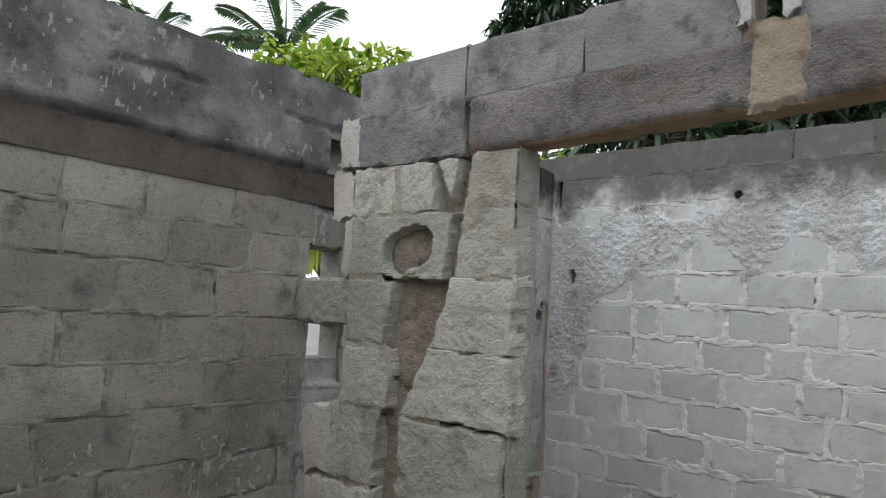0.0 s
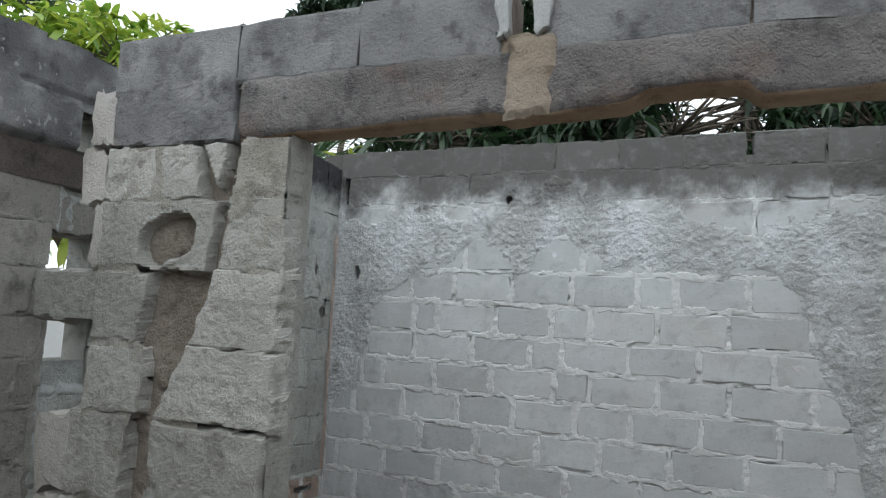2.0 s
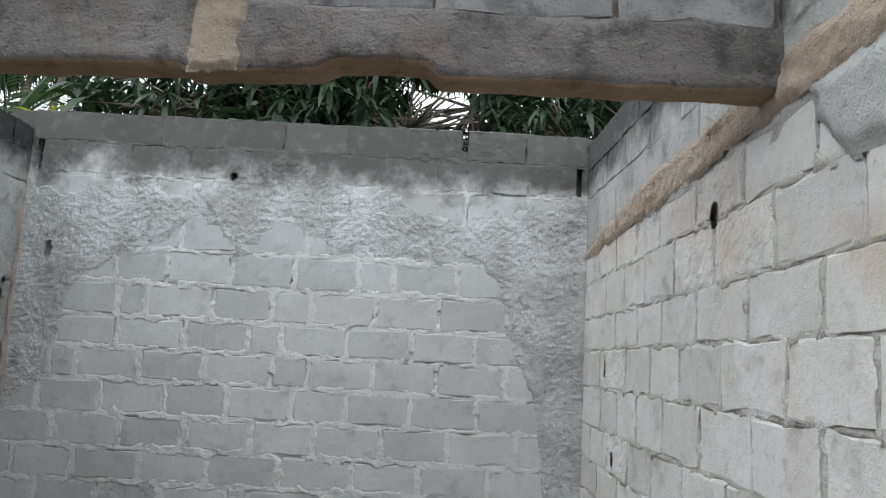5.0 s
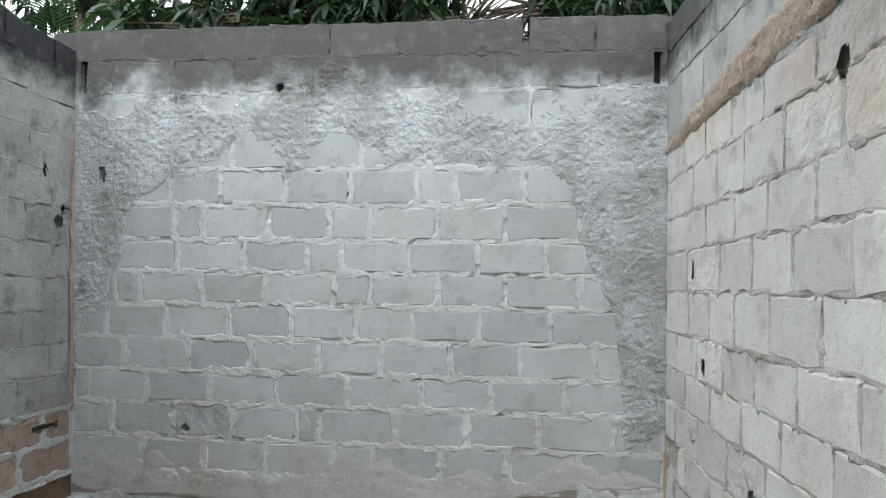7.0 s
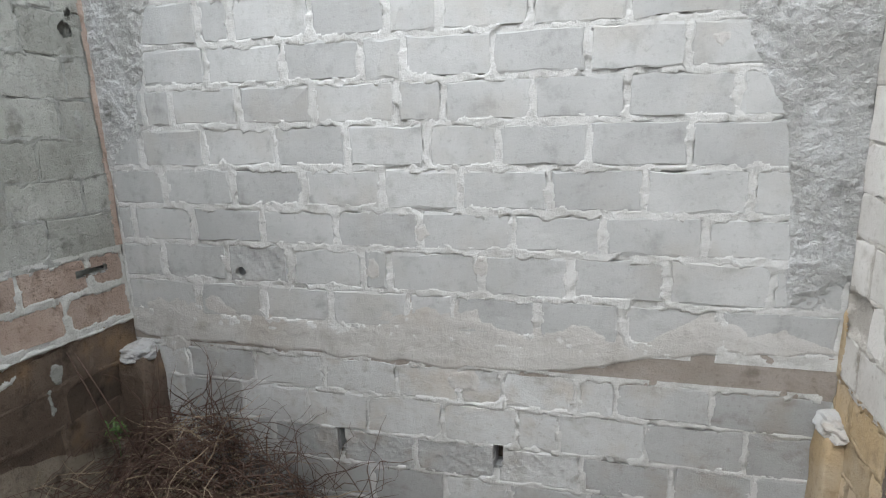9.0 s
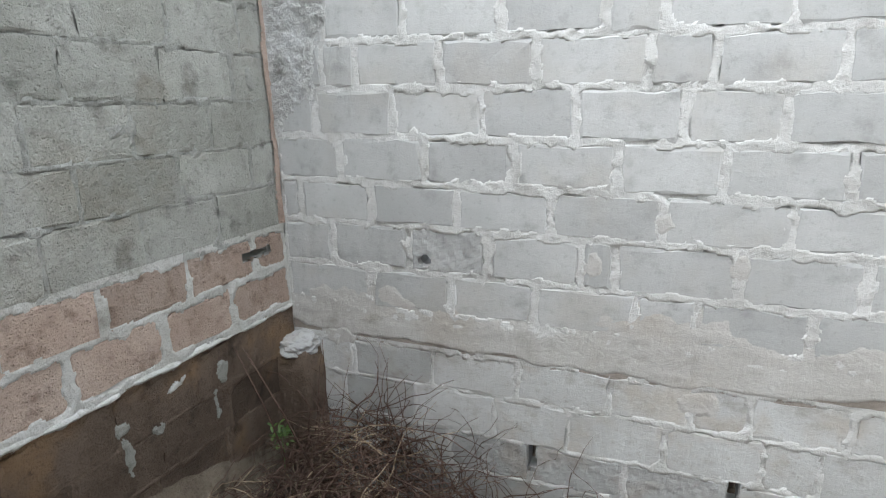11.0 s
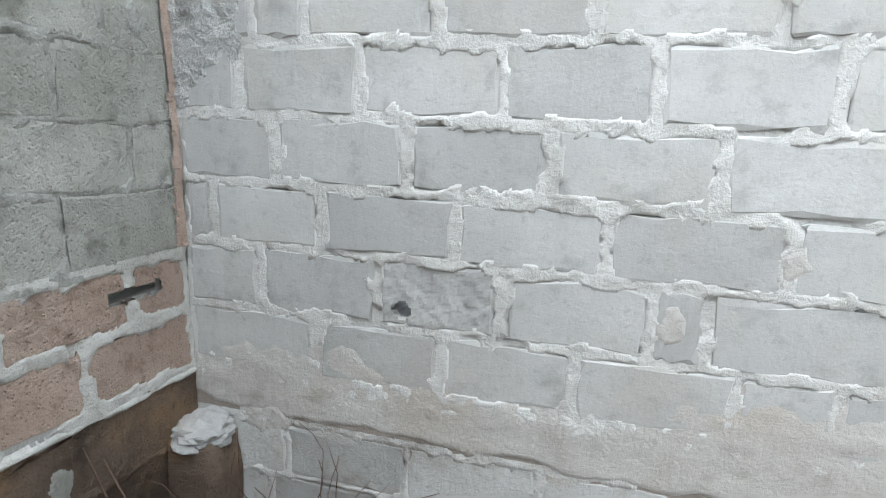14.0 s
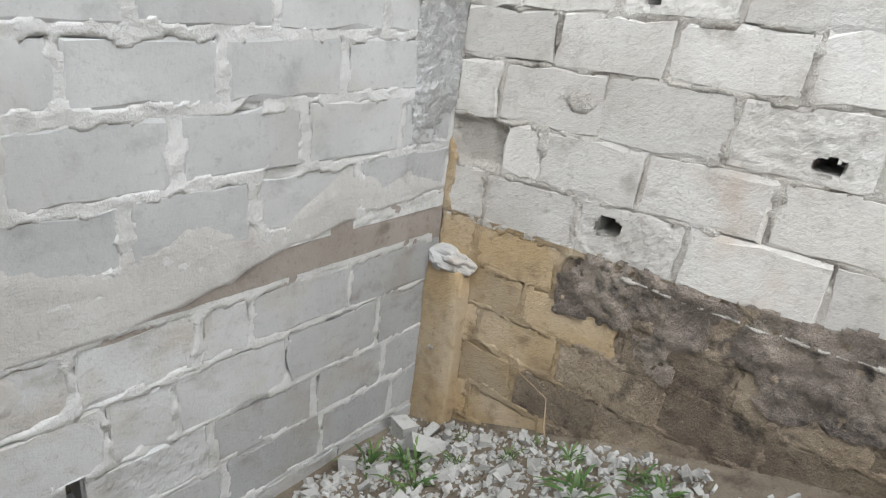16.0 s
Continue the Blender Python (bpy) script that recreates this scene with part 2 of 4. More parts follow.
M_LOWER = surface("foundation_sandcrete", (0.43, 0.435, 0.435), (0.32, 0.305, 0.285), (0.5, 0.51, 0.515), vary=0.25, tint=((0.38, 0.32, 0.25), 2.5, 0.4))
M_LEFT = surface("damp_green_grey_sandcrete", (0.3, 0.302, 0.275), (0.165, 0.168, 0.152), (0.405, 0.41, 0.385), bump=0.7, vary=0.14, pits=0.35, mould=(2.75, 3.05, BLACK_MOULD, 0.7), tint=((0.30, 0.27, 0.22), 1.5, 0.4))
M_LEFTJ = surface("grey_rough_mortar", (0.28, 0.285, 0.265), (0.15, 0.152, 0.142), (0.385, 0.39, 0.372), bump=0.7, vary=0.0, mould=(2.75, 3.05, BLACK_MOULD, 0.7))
M_PINK = surface("pinkish_laterite_block", (0.40, 0.305, 0.255), (0.20, 0.145, 0.115), (0.48, 0.39, 0.335), bump=0.7, vary=0.2, pits=0.5)
M_PINKJ = surface("pale_thick_mortar", (0.47, 0.47, 0.45), (0.31, 0.30, 0.27), (0.57, 0.572, 0.56), bump=0.6, vary=0.0)
M_BROWN = surface("dark_brown_foundation_block", (0.098, 0.073, 0.057), (0.045, 0.034, 0.028), (0.155, 0.118, 0.092), bump=0.9, vary=0.35, tint=((0.24, 0.15, 0.08), 2.0, 0.6))
# Paler than the left wall: part of this side's stronger light is in the colour.
M_RIGHT = surface("light_side_sandcrete", (0.585, 0.565, 0.535), (0.42, 0.395, 0.365), (0.67, 0.655, 0.635), bump=0.42, vary=0.10, tint=((0.54, 0.45, 0.38), 1.3, 0.75), mould=(2.72, 2.95, (0.16, 0.155, 0.15), 0.5))
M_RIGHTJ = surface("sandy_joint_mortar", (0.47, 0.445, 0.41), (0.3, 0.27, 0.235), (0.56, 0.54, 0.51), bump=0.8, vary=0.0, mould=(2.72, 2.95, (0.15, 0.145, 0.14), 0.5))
M_RUPPER = surface("weathered_upper_block", (0.40, 0.40, 0.375), (0.24, 0.24, 0.225), (0.50, 0.50, 0.48), bump=0.7, vary=0.12, blotch=1.6, mould=(2.78, 3.12, (0.085, 0.083, 0.08), 0.8))
M_RINGBAND = surface("crumbling_tan_mortar_band", (0.40, 0.32, 0.25), (0.25, 0.19, 0.145), (0.47, 0.40, 0.33), bump=0.9, vary=0.0, pits=0.3)
M_OCHRE = surface("ochre_stained_block", (0.46, 0.345, 0.205), (0.27, 0.2, 0.13), (0.53, 0.44, 0.325), bump=0.5, vary=0.25, tint=((0.20, 0.15, 0.11), 1.8, 0.8))
M_SOOT = surface("blackened_damp_render", (0.215, 0.17, 0.13), (0.06, 0.05, 0.044), (0.38, 0.315, 0.24), bump=1.1, vary=0.3, blotch=3.2, tint=((0.30, 0.24, 0.17), 1.2, 0.7))
M_BLACKBAND = surface("black_sooty_streak", (0.185, 0.155, 0.135), (0.06, 0.054, 0.052), (0.37, 0.32, 0.275), bump=1.0, vary=0.0, blotch=4.0)
M_OUTER = surface("outer_grey_block", (0.225, 0.21, 0.187), (0.11, 0.103, 0.092), (0.31, 0.294, 0.266), bump=0.7, vary=0.2, pits=0.1, mould=(2.6, 2.75, BLACK_MOULD, 0.2), tint=((0.20, 0.16, 0.13), 1.1, 0.4))
M_OUTERJ = surface("outer_grey_mortar", (0.2, 0.188, 0.168), (0.1, 0.094, 0.085), (0.29, 0.277, 0.252), bump=0.7, vary=0.0)
M_BEAMBLACK = surface("blackened_ring_beam", (0.09, 0.087, 0.088), (0.04, 0.04, 0.042), (0.2, 0.195, 0.19), bump=0.6, vary=0.15, blotch=3.0, tint=((0.24, 0.235, 0.225), 6.0, 0.6))
M_REDBROWN = surface("reddish_brown_lintel_strip", (0.085, 0.070, 0.062), (0.042, 0.036, 0.033), (0.135, 0.113, 0.10), bump=0.8, vary=0.2)
M_COLUMN = surface("chiselled_column_block", (0.345, 0.332, 0.298), (0.20, 0.191, 0.17), (0.43, 0.417, 0.385), bump=0.7, vary=0.2, mould=(2.62, 2.8, (0.115, 0.115, 0.115), 0.25))
M_CHASE = surface("raw_chase_mortar", (0.20, 0.168, 0.138), (0.11, 0.09, 0.075), (0.28, 0.24, 0.20), bump=1.0, vary=0.0)
# Column block in a lighter copy: side light painted on the broken ends.
M_LIT = surface("sunlit_broken_block", (0.42, 0.39, 0.35), (0.28, 0.255, 0.22), (0.5, 0.475, 0.44), bump=0.6, vary=0.1)
M_LINTEL = surface("weathered_concrete_lintel", (0.15, 0.138, 0.132), (0.06, 0.057, 0.056), (0.25, 0.232, 0.22), grain=75, bump=1.2, vary=0.1, pits=0.2, tint=((0.21, 0.135, 0.10), 1.6, 0.6))
M_SOFFIT = surface("orange_sandy_soffit", (0.32, 0.22, 0.145), (0.18, 0.115, 0.075), (0.4, 0.3, 0.21), bump=0.7, vary=0.1)
M_BEAMTOP = surface("streaked_upper_course", (0.165, 0.162, 0.16), (0.07, 0.068, 0.068), (0.25, 0.246, 0.24), grain=80, bump=0.7, vary=0.12, blotch=3.0, tint=((0.075, 0.073, 0.075), 4.5, 0.7))
M_CREAM = surface("cream_mortar_stain", (0.25, 0.203, 0.153), (0.16, 0.13, 0.1), (0.33, 0.277, 0.22), bump=0.7, vary=0.1)
M_SOIL = surface("gritty_brown_soil", (0.15, 0.122, 0.093), (0.075, 0.06, 0.046), (0.23, 0.195, 0.155), grain=60, bump=1.0, vary=0.0)
M_CHIP = surface("grey_rubble", (0.33, 0.33, 0.318), (0.23, 0.222, 0.207), (0.43, 0.43, 0.42), vary=0.0)
M_TWIG = surface("dry_brown_twig", (0.075, 0.045, 0.036), (0.035, 0.022, 0.018), (0.14, 0.095, 0.075), grain=200, vary=0.3)
M_STRAW = surface("dry_straw", (0.33, 0.25, 0.17), (0.2, 0.14, 0.09), (0.45, 0.37, 0.27), grain=200, vary=0.3)
M_BARK = surface("grey_bark", (0.14, 0.115, 0.09), (0.07, 0.055, 0.045), (0.22, 0.19, 0.155), grain=50, bump=1.0, vary=0.1)
M_MANGO = leafy("dark_mango_leaf", (0.010, 0.024, 0.012), (0.028, 0.058, 0.020), trans=0.3)
M_BRIGHT = leafy("yellow_green_leaf", (0.13, 0.25, 0.03), (0.38, 0.44, 0.06), trans=0.45)
M_PALM = leafy("palm_frond_leaf", (0.03, 0.07, 0.03), (0.07, 0.13, 0.05), trans=0.3)
M_GRASS = leafy("grass_blade", (0.045, 0.11, 0.03), (0.13, 0.20, 0.06), trans=0.3)
M_PAINT = surface("white_house_paint", (0.75, 0.75, 0.74), (0.6, 0.6, 0.58), (0.8, 0.8, 0.8), bump=0.1, vary=0.0)
M_RUST = surface("rusty_roof_sheet", (0.22, 0.12, 0.07), (0.12, 0.06, 0.04), (0.30, 0.19, 0.12), bump=0.3, vary=0.0)

# ---- the ground: one sheet, falling into the unfilled room ----
W = 4.21


def ground_z(x, y):
    room = ramp(x, -0.2, 0.1) * (1 - ramp(x, W, W + 0.3)) * (1 - ramp(y, 0.05, 0.3))
    inside = np.interp(y, [-4.2, -3.3, -2.7, -1.6, -1.0, -0.3, 0.0], [0.42, 0.20, -0.05, -0.46, -0.69, -1.02, -1.10])
    return 0.40 + (inside - 0.40) * room + 0.02 * fbm(x, y, 2.1, 3, 4)


gx = np.concatenate([[-600, -200, -60, -25, -12, -6, -3, -1.5, -0.6], np.arange(-0.2, 4.6, 0.05), [5, 6.5, 9, 14, 30, 70, 200, 600]])
gy = np.concatenate([[-600, -200, -60, -25, -14, -9, -7.5, -6, -5, -4.4], np.arange(-4.2, 0.4, 0.05), [0.6, 1.2, 2.5, 5, 10, 20, 50, 150, 600]])
xx, yy = np.meshgrid(gx, gy, indexing="ij")
gid = np.arange(xx.size).reshape(xx.shape)
ground = mesh_object("ground", np.stack([xx, yy, ground_z(xx, yy)], -1).reshape(-1, 3).tolist(),
                     np.stack([gid[:-1, :-1], gid[1:, :-1], gid[1:, 1:], gid[:-1, 1:]], -1).reshape(-1, 4).tolist(), M_SOIL)
tagged(ground, "gritty brown earth sloping down inside the walls", "ground", kind="structure")

# ---- back wall ----
P_BACK = Plane((0, 0, 0), (1, 0, 0), (0, -1, 0))
wall_back = slab("wall_back", P_BACK, -0.2, W + 0.2, -1.6, 3.34, -0.20, -0.035, cut_boxes(BACK_CUTS), M_BACK, "tall grey sandcrete block wall with pale pointing and patchy render")
rows = []


def course(z0, z1, *joints):
    rows.append((z0, z1, joints))


course(-1.26, -1.02, 0.30, 0.78, 1.25, 1.72, 2.20, 2.66, 3.14, 3.60)
course(-1.02, -0.78, 0.55, 1.02, 1.66, 2.14, 2.55, 3.02, 3.50, 3.95)
course(-0.78, -0.54, 0.50, 0.98, 1.46, 1.96, 2.47, 2.97, 3.46, 3.88)
course(-0.54, -0.28, 0.32, 0.79, 1.25, 1.65, 2.14, 2.59, 2.84, 3.31, 3.82)
course(-0.28, -0.05, 0.40, 0.89, 1.38, 1.86, 2.25, 2.51, 2.93, 3.15, 3.63)
lower_rows, rows = rows, []
course(0.16, 0.40, 0.54, 1.01, 1.47, 1.96, 2.24, 2.71, 3.16, 3.65)
course(0.40, 0.65, 0.32, 0.77, 1.22, 1.69, 1.85, 2.40, 2.89, 3.38, 3.87)
course(0.65, 0.88, 0.13, 0.57, 1.05, 1.54, 2.05, 2.58, 3.05, 3.55)
course(0.88, 1.12, 0.40, 0.88, 1.35, 1.84, 2.29, 2.77, 3.25, 3.74)
course(1.12, 1.36, 0.27, 0.72, 1.19, 1.64, 2.11, 2.51, 2.97, 3.45, 3.92)
course(1.36, 1.59, 0.33, 0.52, 0.98, 1.45, 1.95, 2.21, 2.68, 3.15, 3.65)
course(1.59, 1.82, 0.35, 0.79, 1.29, 1.76, 2.00, 2.48, 2.95, 3.42, 3.85)
course(1.82, 2.07, 0.30, 0.77, 0.99, 1.47, 1.92, 2.20, 2.68, 3.14, 3.64)
course(2.07, 2.32, 0.30, 0.73, 1.11, 1.59, 2.06, 2.54, 2.79, 3.28, 3.77)
course(2.32, 2.60, 0.35, 0.75, 1.19, 1.67, 2.14, 2.60, 3.05, 3.52)
course(2.60, 2.87, 0.50, 0.95, 1.42, 1.88, 2.36, 2.82, 3.30, 3.76)
top_rows = [(2.87, 3.11, (0.30, 0.76, 1.20, 1.67, 2.14, 2.62, 3.08, 3.30, 3.76)), (3.11, 3.345, (0.52, 0.98, 1.45, 1.90, 2.38, 2.84, 3.27, 3.74, 4.05))]
back_rects = course_rects(rows, 0.0, W, 0.034)
low_rects = course_rects(lower_rows, 0.0, W, 0.022)
top_rects = course_rects(top_rows, 0.0, W, 0.008)


def back_joints(u, z):
    return joint_relief(back_rects + top_rects, (-0.0008, 0.0058), 31, 0.024)(u, z)


sheet("pointing_mortar", P_BACK, 0.0, W, 0.10, 3.34, 0.0105, carve(back_joints, BACK_CUTS), M_WHITE, wall_back, "pale mortar smeared along the joints", "stuff")
sheet("foundation_mortar", P_BACK, 0.0, W, -1.4, -0.03, 0.016, carve(joint_relief(low_rects, (0.000, 0.007), 44, 0.020), BACK_CUTS), M_WHITE, wall_back, "pale rough mortar", "stuff")


def coat(u, z):
    low = np.interp(u, [0, 0.25, 0.5, 0.8, 1.1, 2.0, 2.3, 3.2, 3.45, 3.65, 3.85, 3.95, W], [1.2, 1.25, 2.0, 2.20, 2.42, 2.46, 2.34, 2.34, 2.25, 2.0, 1.3, 0.50, 0.45])
    high = np.interp(u, [0, 1.4, 1.9, 2.5, 2.9, 3.15, 3.25, 3.6, W], [2.84, 2.87, 2.98, 2.84, 2.78, 2.72, 2.66, 2.78, 2.84])
    d = np.minimum(z - low + 0.30 * fbm(u, z, 3.5, 61, 5), (high - z) * 1.2 + 0.26 * fbm(u, z, 5, 67, 5))
    h = -0.004 + 0.009 * ramp(d, -0.03, 0.10) + (0.012 * np.abs(fbm(u, z * 1.5, 17, 63, 4)) + 0.0065 * fbm(u, z, 44, 65, 2)) * (0.4 + 0.6 * ramp(d, -0.02, 0.1))
    return np.where(d < -0.05, np.nan, h)


sheet("scratch_coat", P_BACK, 0.0, W, 0.4, 3.12, 0.0115, carve(coat, BACK_CUTS), M_COAT, wall_back, "rough pale grey scratch coat of cement render", "stuff")


def band(u, z):
    crack = np.interp(u, [0, 0.2, 0.9, 1.5, 2.2, 3.0, W], [0.03, 0.0, -0.02, -0.05, -0.05, -0.02, 0.02]) + 0.03 * fbm(u, z * 0, 6, 71, 3)
    low = np.where(u > 2.9, crack + np.interp(u, [2.9, 3.2, W], [0.0, 0.10, 0.17]), crack)
    top = 0.26 + 0.16 * fbm(u, z, 3, 72, 5) - z
    h = np.minimum(-0.010 + 0.015 * ramp(z - low, -0.01, 0.012), -0.010 + 0.012 * ramp(top, -0.06, 0.10))
    return np.where((z - low < -0.012) | (top < -0.07), np.nan, h + 0.003 * fbm(u, z * 2.5, 7, 73, 5))


sheet("plaster_band", P_BACK, 0.0, W, -0.16, 0.40, 0.012, band, M_BAND, wall_back, "smeared sandy plaster band over the footing course", "stuff")
sheet("damp_course", P_BACK, 0.0, W, -0.07, 0.17, 0.02, lambda u, z: -0.004 + 0.004 * fbm(u, z, 12, 74), surface("brown_damp_course", (0.27, 0.238, 0.212), (0.19, 0.165, 0.145), (0.34, 0.305, 0.28), vary=0.0), wall_back, "brown cement damp course strip")

# ---- left wall: sloping courses in the room, level ones outside ----
P_LEFT = Plane((0, 0, 0), (0, -1, 0), (1, 0, 0), slope=0.07)
P_OUT = Plane((0, 0, 0), (0, -1, 0), (1, 0, 0))
GAPS = [(2.40, 2.64, 2.06, 2.26), (2.37, 2.61, 1.63, 1.84), (2.42, 2.57, 2.70, 2.88)]
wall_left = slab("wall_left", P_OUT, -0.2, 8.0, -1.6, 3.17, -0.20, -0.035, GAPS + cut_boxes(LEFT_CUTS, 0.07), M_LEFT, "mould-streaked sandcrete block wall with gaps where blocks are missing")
left_rows = []
zs = [0.375, 0.60, 0.85, 1.07, 1.30, 1.53, 1.77, 2.02, 2.27, 2.52, 2.76, 3.0, 3.2]
fixed = {1: (0.53, 1.0, 1.47, 1.94), 2: (0.23, 0.75, 1.27, 1.77), 3: (0.50, 0.97, 1.44, 1.94), 4: (0.30, 0.77, 1.25, 1.74)}
for k, (a, b) in enumerate(zip(zs, zs[1:])):
    left_rows.append((a, b, fixed.get(k, running(0, 2.7, 0.47, k, 80 + k))))
pink_rows = [(0.135, 0.375, (0.51, 0.98, 1.465, 1.93, 2.40)), (0.375, 0.60, (0.30, 0.785, 1.265, 1.73, 2.15))]
brown_rows = [(-1.10, -0.86, running(0, 2.7, 0.47, 1, 5)), (-0.86, -0.62, running(0, 2.7, 0.47, 0, 6)), (-0.62, -0.38, running(0, 2.7, 0.47, 1, 7)), (-0.38, -0.14, (0.62, 1.09, 1.54, 1.99)), (-0.14, 0.10, (0.38, 0.85, 1.30, 1.78, 2.25))]
left_rects = [r for r in course_rects(left_rows[1:], 0.0, 2.63, 0.014)]
pink_rects = course_rects(pink_rows, 0.0, 2.63, 0.034)
brown_rects = course_rects(brown_rows, 0.0, 2.63, 0.018)


def holed(f, shear):
    def height(u, z):
        h = f(u, z)
        for a, b, c, d in GAPS:
            zz = z + shear * u
            h = np.where((u > a - 0.01) & (u < b + 0.01) & (zz > c - 0.01) & (zz < d + 0.01), np.nan, h)
        return h
    return height


sheet("joint_mortar", P_LEFT, 0.0, 2.63, 0.58, 3.05, 0.016, carve(holed(joint_relief(left_rects, (-0.001, 0.009), 91, 0.02), 0.07), LEFT_CUTS), M_LEFTJ, wall_left, "rough grey mortar", "stuff")
sheet("pale_mortar", P_LEFT, 0.0, 2.63, 0.11, 0.62, 0.012, carve(joint_relief(pink_rects, (0.003, 0.006), 92, 0.026), LEFT_CUTS), M_PINKJ, wall_left, "thick pale mortar round pinkish blocks", "stuff")
sheet("foundation_mortar", P_LEFT, 0.0, 2.63, -1.2, 0.12, 0.018, joint_relief(brown_rects, (0.0, 0.008), 93, 0.02), M_BROWN, wall_left, "dark brown mortar", "stuff")


def ledge(u, z):
    c = 0.115 + 0.012 * fbm(u, z * 0, 5, 96, 3)
    d = 0.013 + 0.014 * fbm(u, z, 12, 95, 4) - np.abs(z - c)
    return np.where(d < -0.006, np.nan, -0.004 + 0.034 * ramp(d, -0.006, 0.03))


sheet("mortar_ledge", P_LEFT, 0.0, 2.63, 0.05, 0.18, 0.009, ledge, M_PINKJ, wall_left, "pale ragged mortar ledge", "stuff")

out_rows = []
ozs = [-0.05, 0.2, 0.46, 0.72, 0.97, 1.17, 1.42, 1.64, 1.86, 2.09, 2.31, 2.52]
outer_joints = {10: (2.69, 3.14, 3.60, 3.94), 9: (3.02, 3.46, 3.92), 8: (2.71, 3.22, 3.68), 7: (3.04, 3.48, 3.89), 6: (2.75, 3.23, 3.68), 5: (3.08, 3.53, 3.94)}
for k, (a, b) in enumerate(zip(ozs, ozs[1:])):
    near = list(outer_joints.get(k, (2.77 + 0.2 * (k % 2), 3.23 + 0.2 * (k % 2), 3.69 + 0.2 * (k % 2))))
    out_rows.append((a, b, near + [near[-1] + j for j in running(0, 7.6 - near[-1], 0.46, 0, 120 + k)]))
out_rects = course_rects(out_rows, 2.64, 7.9, 0.016)
sheet("outer_mortar", P_OUT, 2.62, 7.9, 0.2, 2.54, 0.02, holed(joint_relief(out_rects, (-0.001, 0.007), 131, 0.018), 0.0), M_OUTERJ, wall_left, "weathered grey mortar", "stuff")
sheet("brown_strip", P_OUT, 2.3, 7.9, 2.50, 2.70, 0.025, holed(lambda u, z: 0.008 + 0.01 * fbm(u, z, 6, 133, 3), 0.0), M_REDBROWN, wall_left, "reddish brown strip under the ring beam")


def ring(u, z):
    top = 3.19 + 0.03 * fbm(u, z * 0, 4, 140, 3)
    h = 0.045 * ramp(z, 2.675, 2.70) + 0.012 * fbm(u, z, 7, 141, 4) - 0.02 * ((np.abs(z - 2.95 - 0.03 * fbm(u, z * 0, 3, 142, 2)) < 0.012) & (fbm(u, z * 0, 2.2, 143, 2) > 0.05))
    return np.where(z > top, np.nan, h)


sheet("ring_beam_face", P_OUT, 2.28, 7.9, 2.67, 3.22, 0.018, holed(ring, 0.0), M_BEAMBLACK, wall_left, "blackened cement ring beam streaked with lichen", "stuff")



def flakes(u, z):
    d = fbm(u, z * 0.6, 42, 151, 3) - 0.12 - 2.0 * np.maximum(0, z - 1.16) - 0.3 * ramp(np.abs(fbm(u, z, 1.7, 152, 2)), 0.1, 0.5)
    return np.where(d < 0, np.nan, -0.003 + 0.007 * ramp(d, 0, 0.15))


sheet("lichen_flakes", P_OUT, 2.8, 5.2, 0.6, 1.42, 0.0075, flakes, surface("pale_lichen_flakes", (0.29, 0.28, 0.26), (0.18, 0.172, 0.16), (0.37, 0.36, 0.34), vary=0.0), wall_left, "pale flaking lichen crust", "stuff")


def beam_lichen(u, z):
    d = fbm(u, z * 0.45, 46, 157, 3) - 0.22 - 0.5 * ramp(np.abs(fbm(u, z, 1.3, 158, 2)), 0.05, 0.5)
    return np.where(d < 0, np.nan, ring(u, z) - 0.003 + 0.006 * ramp(d, 0, 0.15))


sheet("beam_lichen", P_OUT, 2.5, 5.2, 2.72, 3.15, 0.0075, beam_lichen, surface("grey_lichen_streaks", (0.20, 0.196, 0.188), (0.12, 0.117, 0.113), (0.27, 0.266, 0.258), vary=0.0), wall_left, "pale grey lichen streaks", "stuff")
sheet("corner_fillet", P_LEFT, 0.0, 0.075, 0.62, 2.6, 0.010, lambda u, z: np.where(u > 0.05 + 0.025 * fbm(u, z, 9, 155, 4), np.nan, 0.009 + 0.008 * fbm(u, z, 14, 156, 3)), M_PINK, wall_left, "pinkish mortar fillet in the corner")
# ---- right wall ----
P_RFLAT = Plane((W, 0, 0), (0, -1, 0), (-1, 0, 0))
P_RIGHT = Plane((W, 0, 0), (0, -1, 0), (-1, 0, 0), slope=RIGHT_SLOPE)
wall_right = slab("wall_right", P_RFLAT, -0.2, 8.0, -1.6, 3.28, -0.20, -0.035, cut_boxes(RIGHT_CUTS), M_RIGHT, "sandcrete block wall with sandy joints, coloured paler for its lit side")
right_rows = []


def right_course(rows, z0, z1, *joints):
    rows.append((z0, z1, [*joints, *[joints[-1] + j for j in running(0, 7.7 - joints[-1], 0.44, 0, 160 + len(rows))]]))


right_course(right_rows, 0.08, 0.32, 0.23, 0.70, 1.15, 1.63, 2.08)
right_course(right_rows, 0.32, 0.55, 0.49, 0.94, 1.40, 1.86)
right_course(right_rows, 0.55, 0.80, 0.24, 0.72, 1.19, 1.66)
right_course(right_rows, 0.80, 1.01, 0.47, 0.93, 1.38, 1.80, 2.20)
right_course(right_rows, 1.01, 1.24, 0.28, 0.70, 1.13, 1.53, 1.94, 2.36)
right_course(right_rows, 1.24, 1.495, 0.52, 0.91, 1.29, 1.69, 2.12, 2.55)
right_course(right_rows, 1.495, 1.74, 0.50, 1.08, 1.50, 1.90, 2.32, 2.77)
right_course(right_rows, 1.74, 1.96, 0.45, 0.85, 1.29, 1.67, 2.08, 2.52, 2.97)
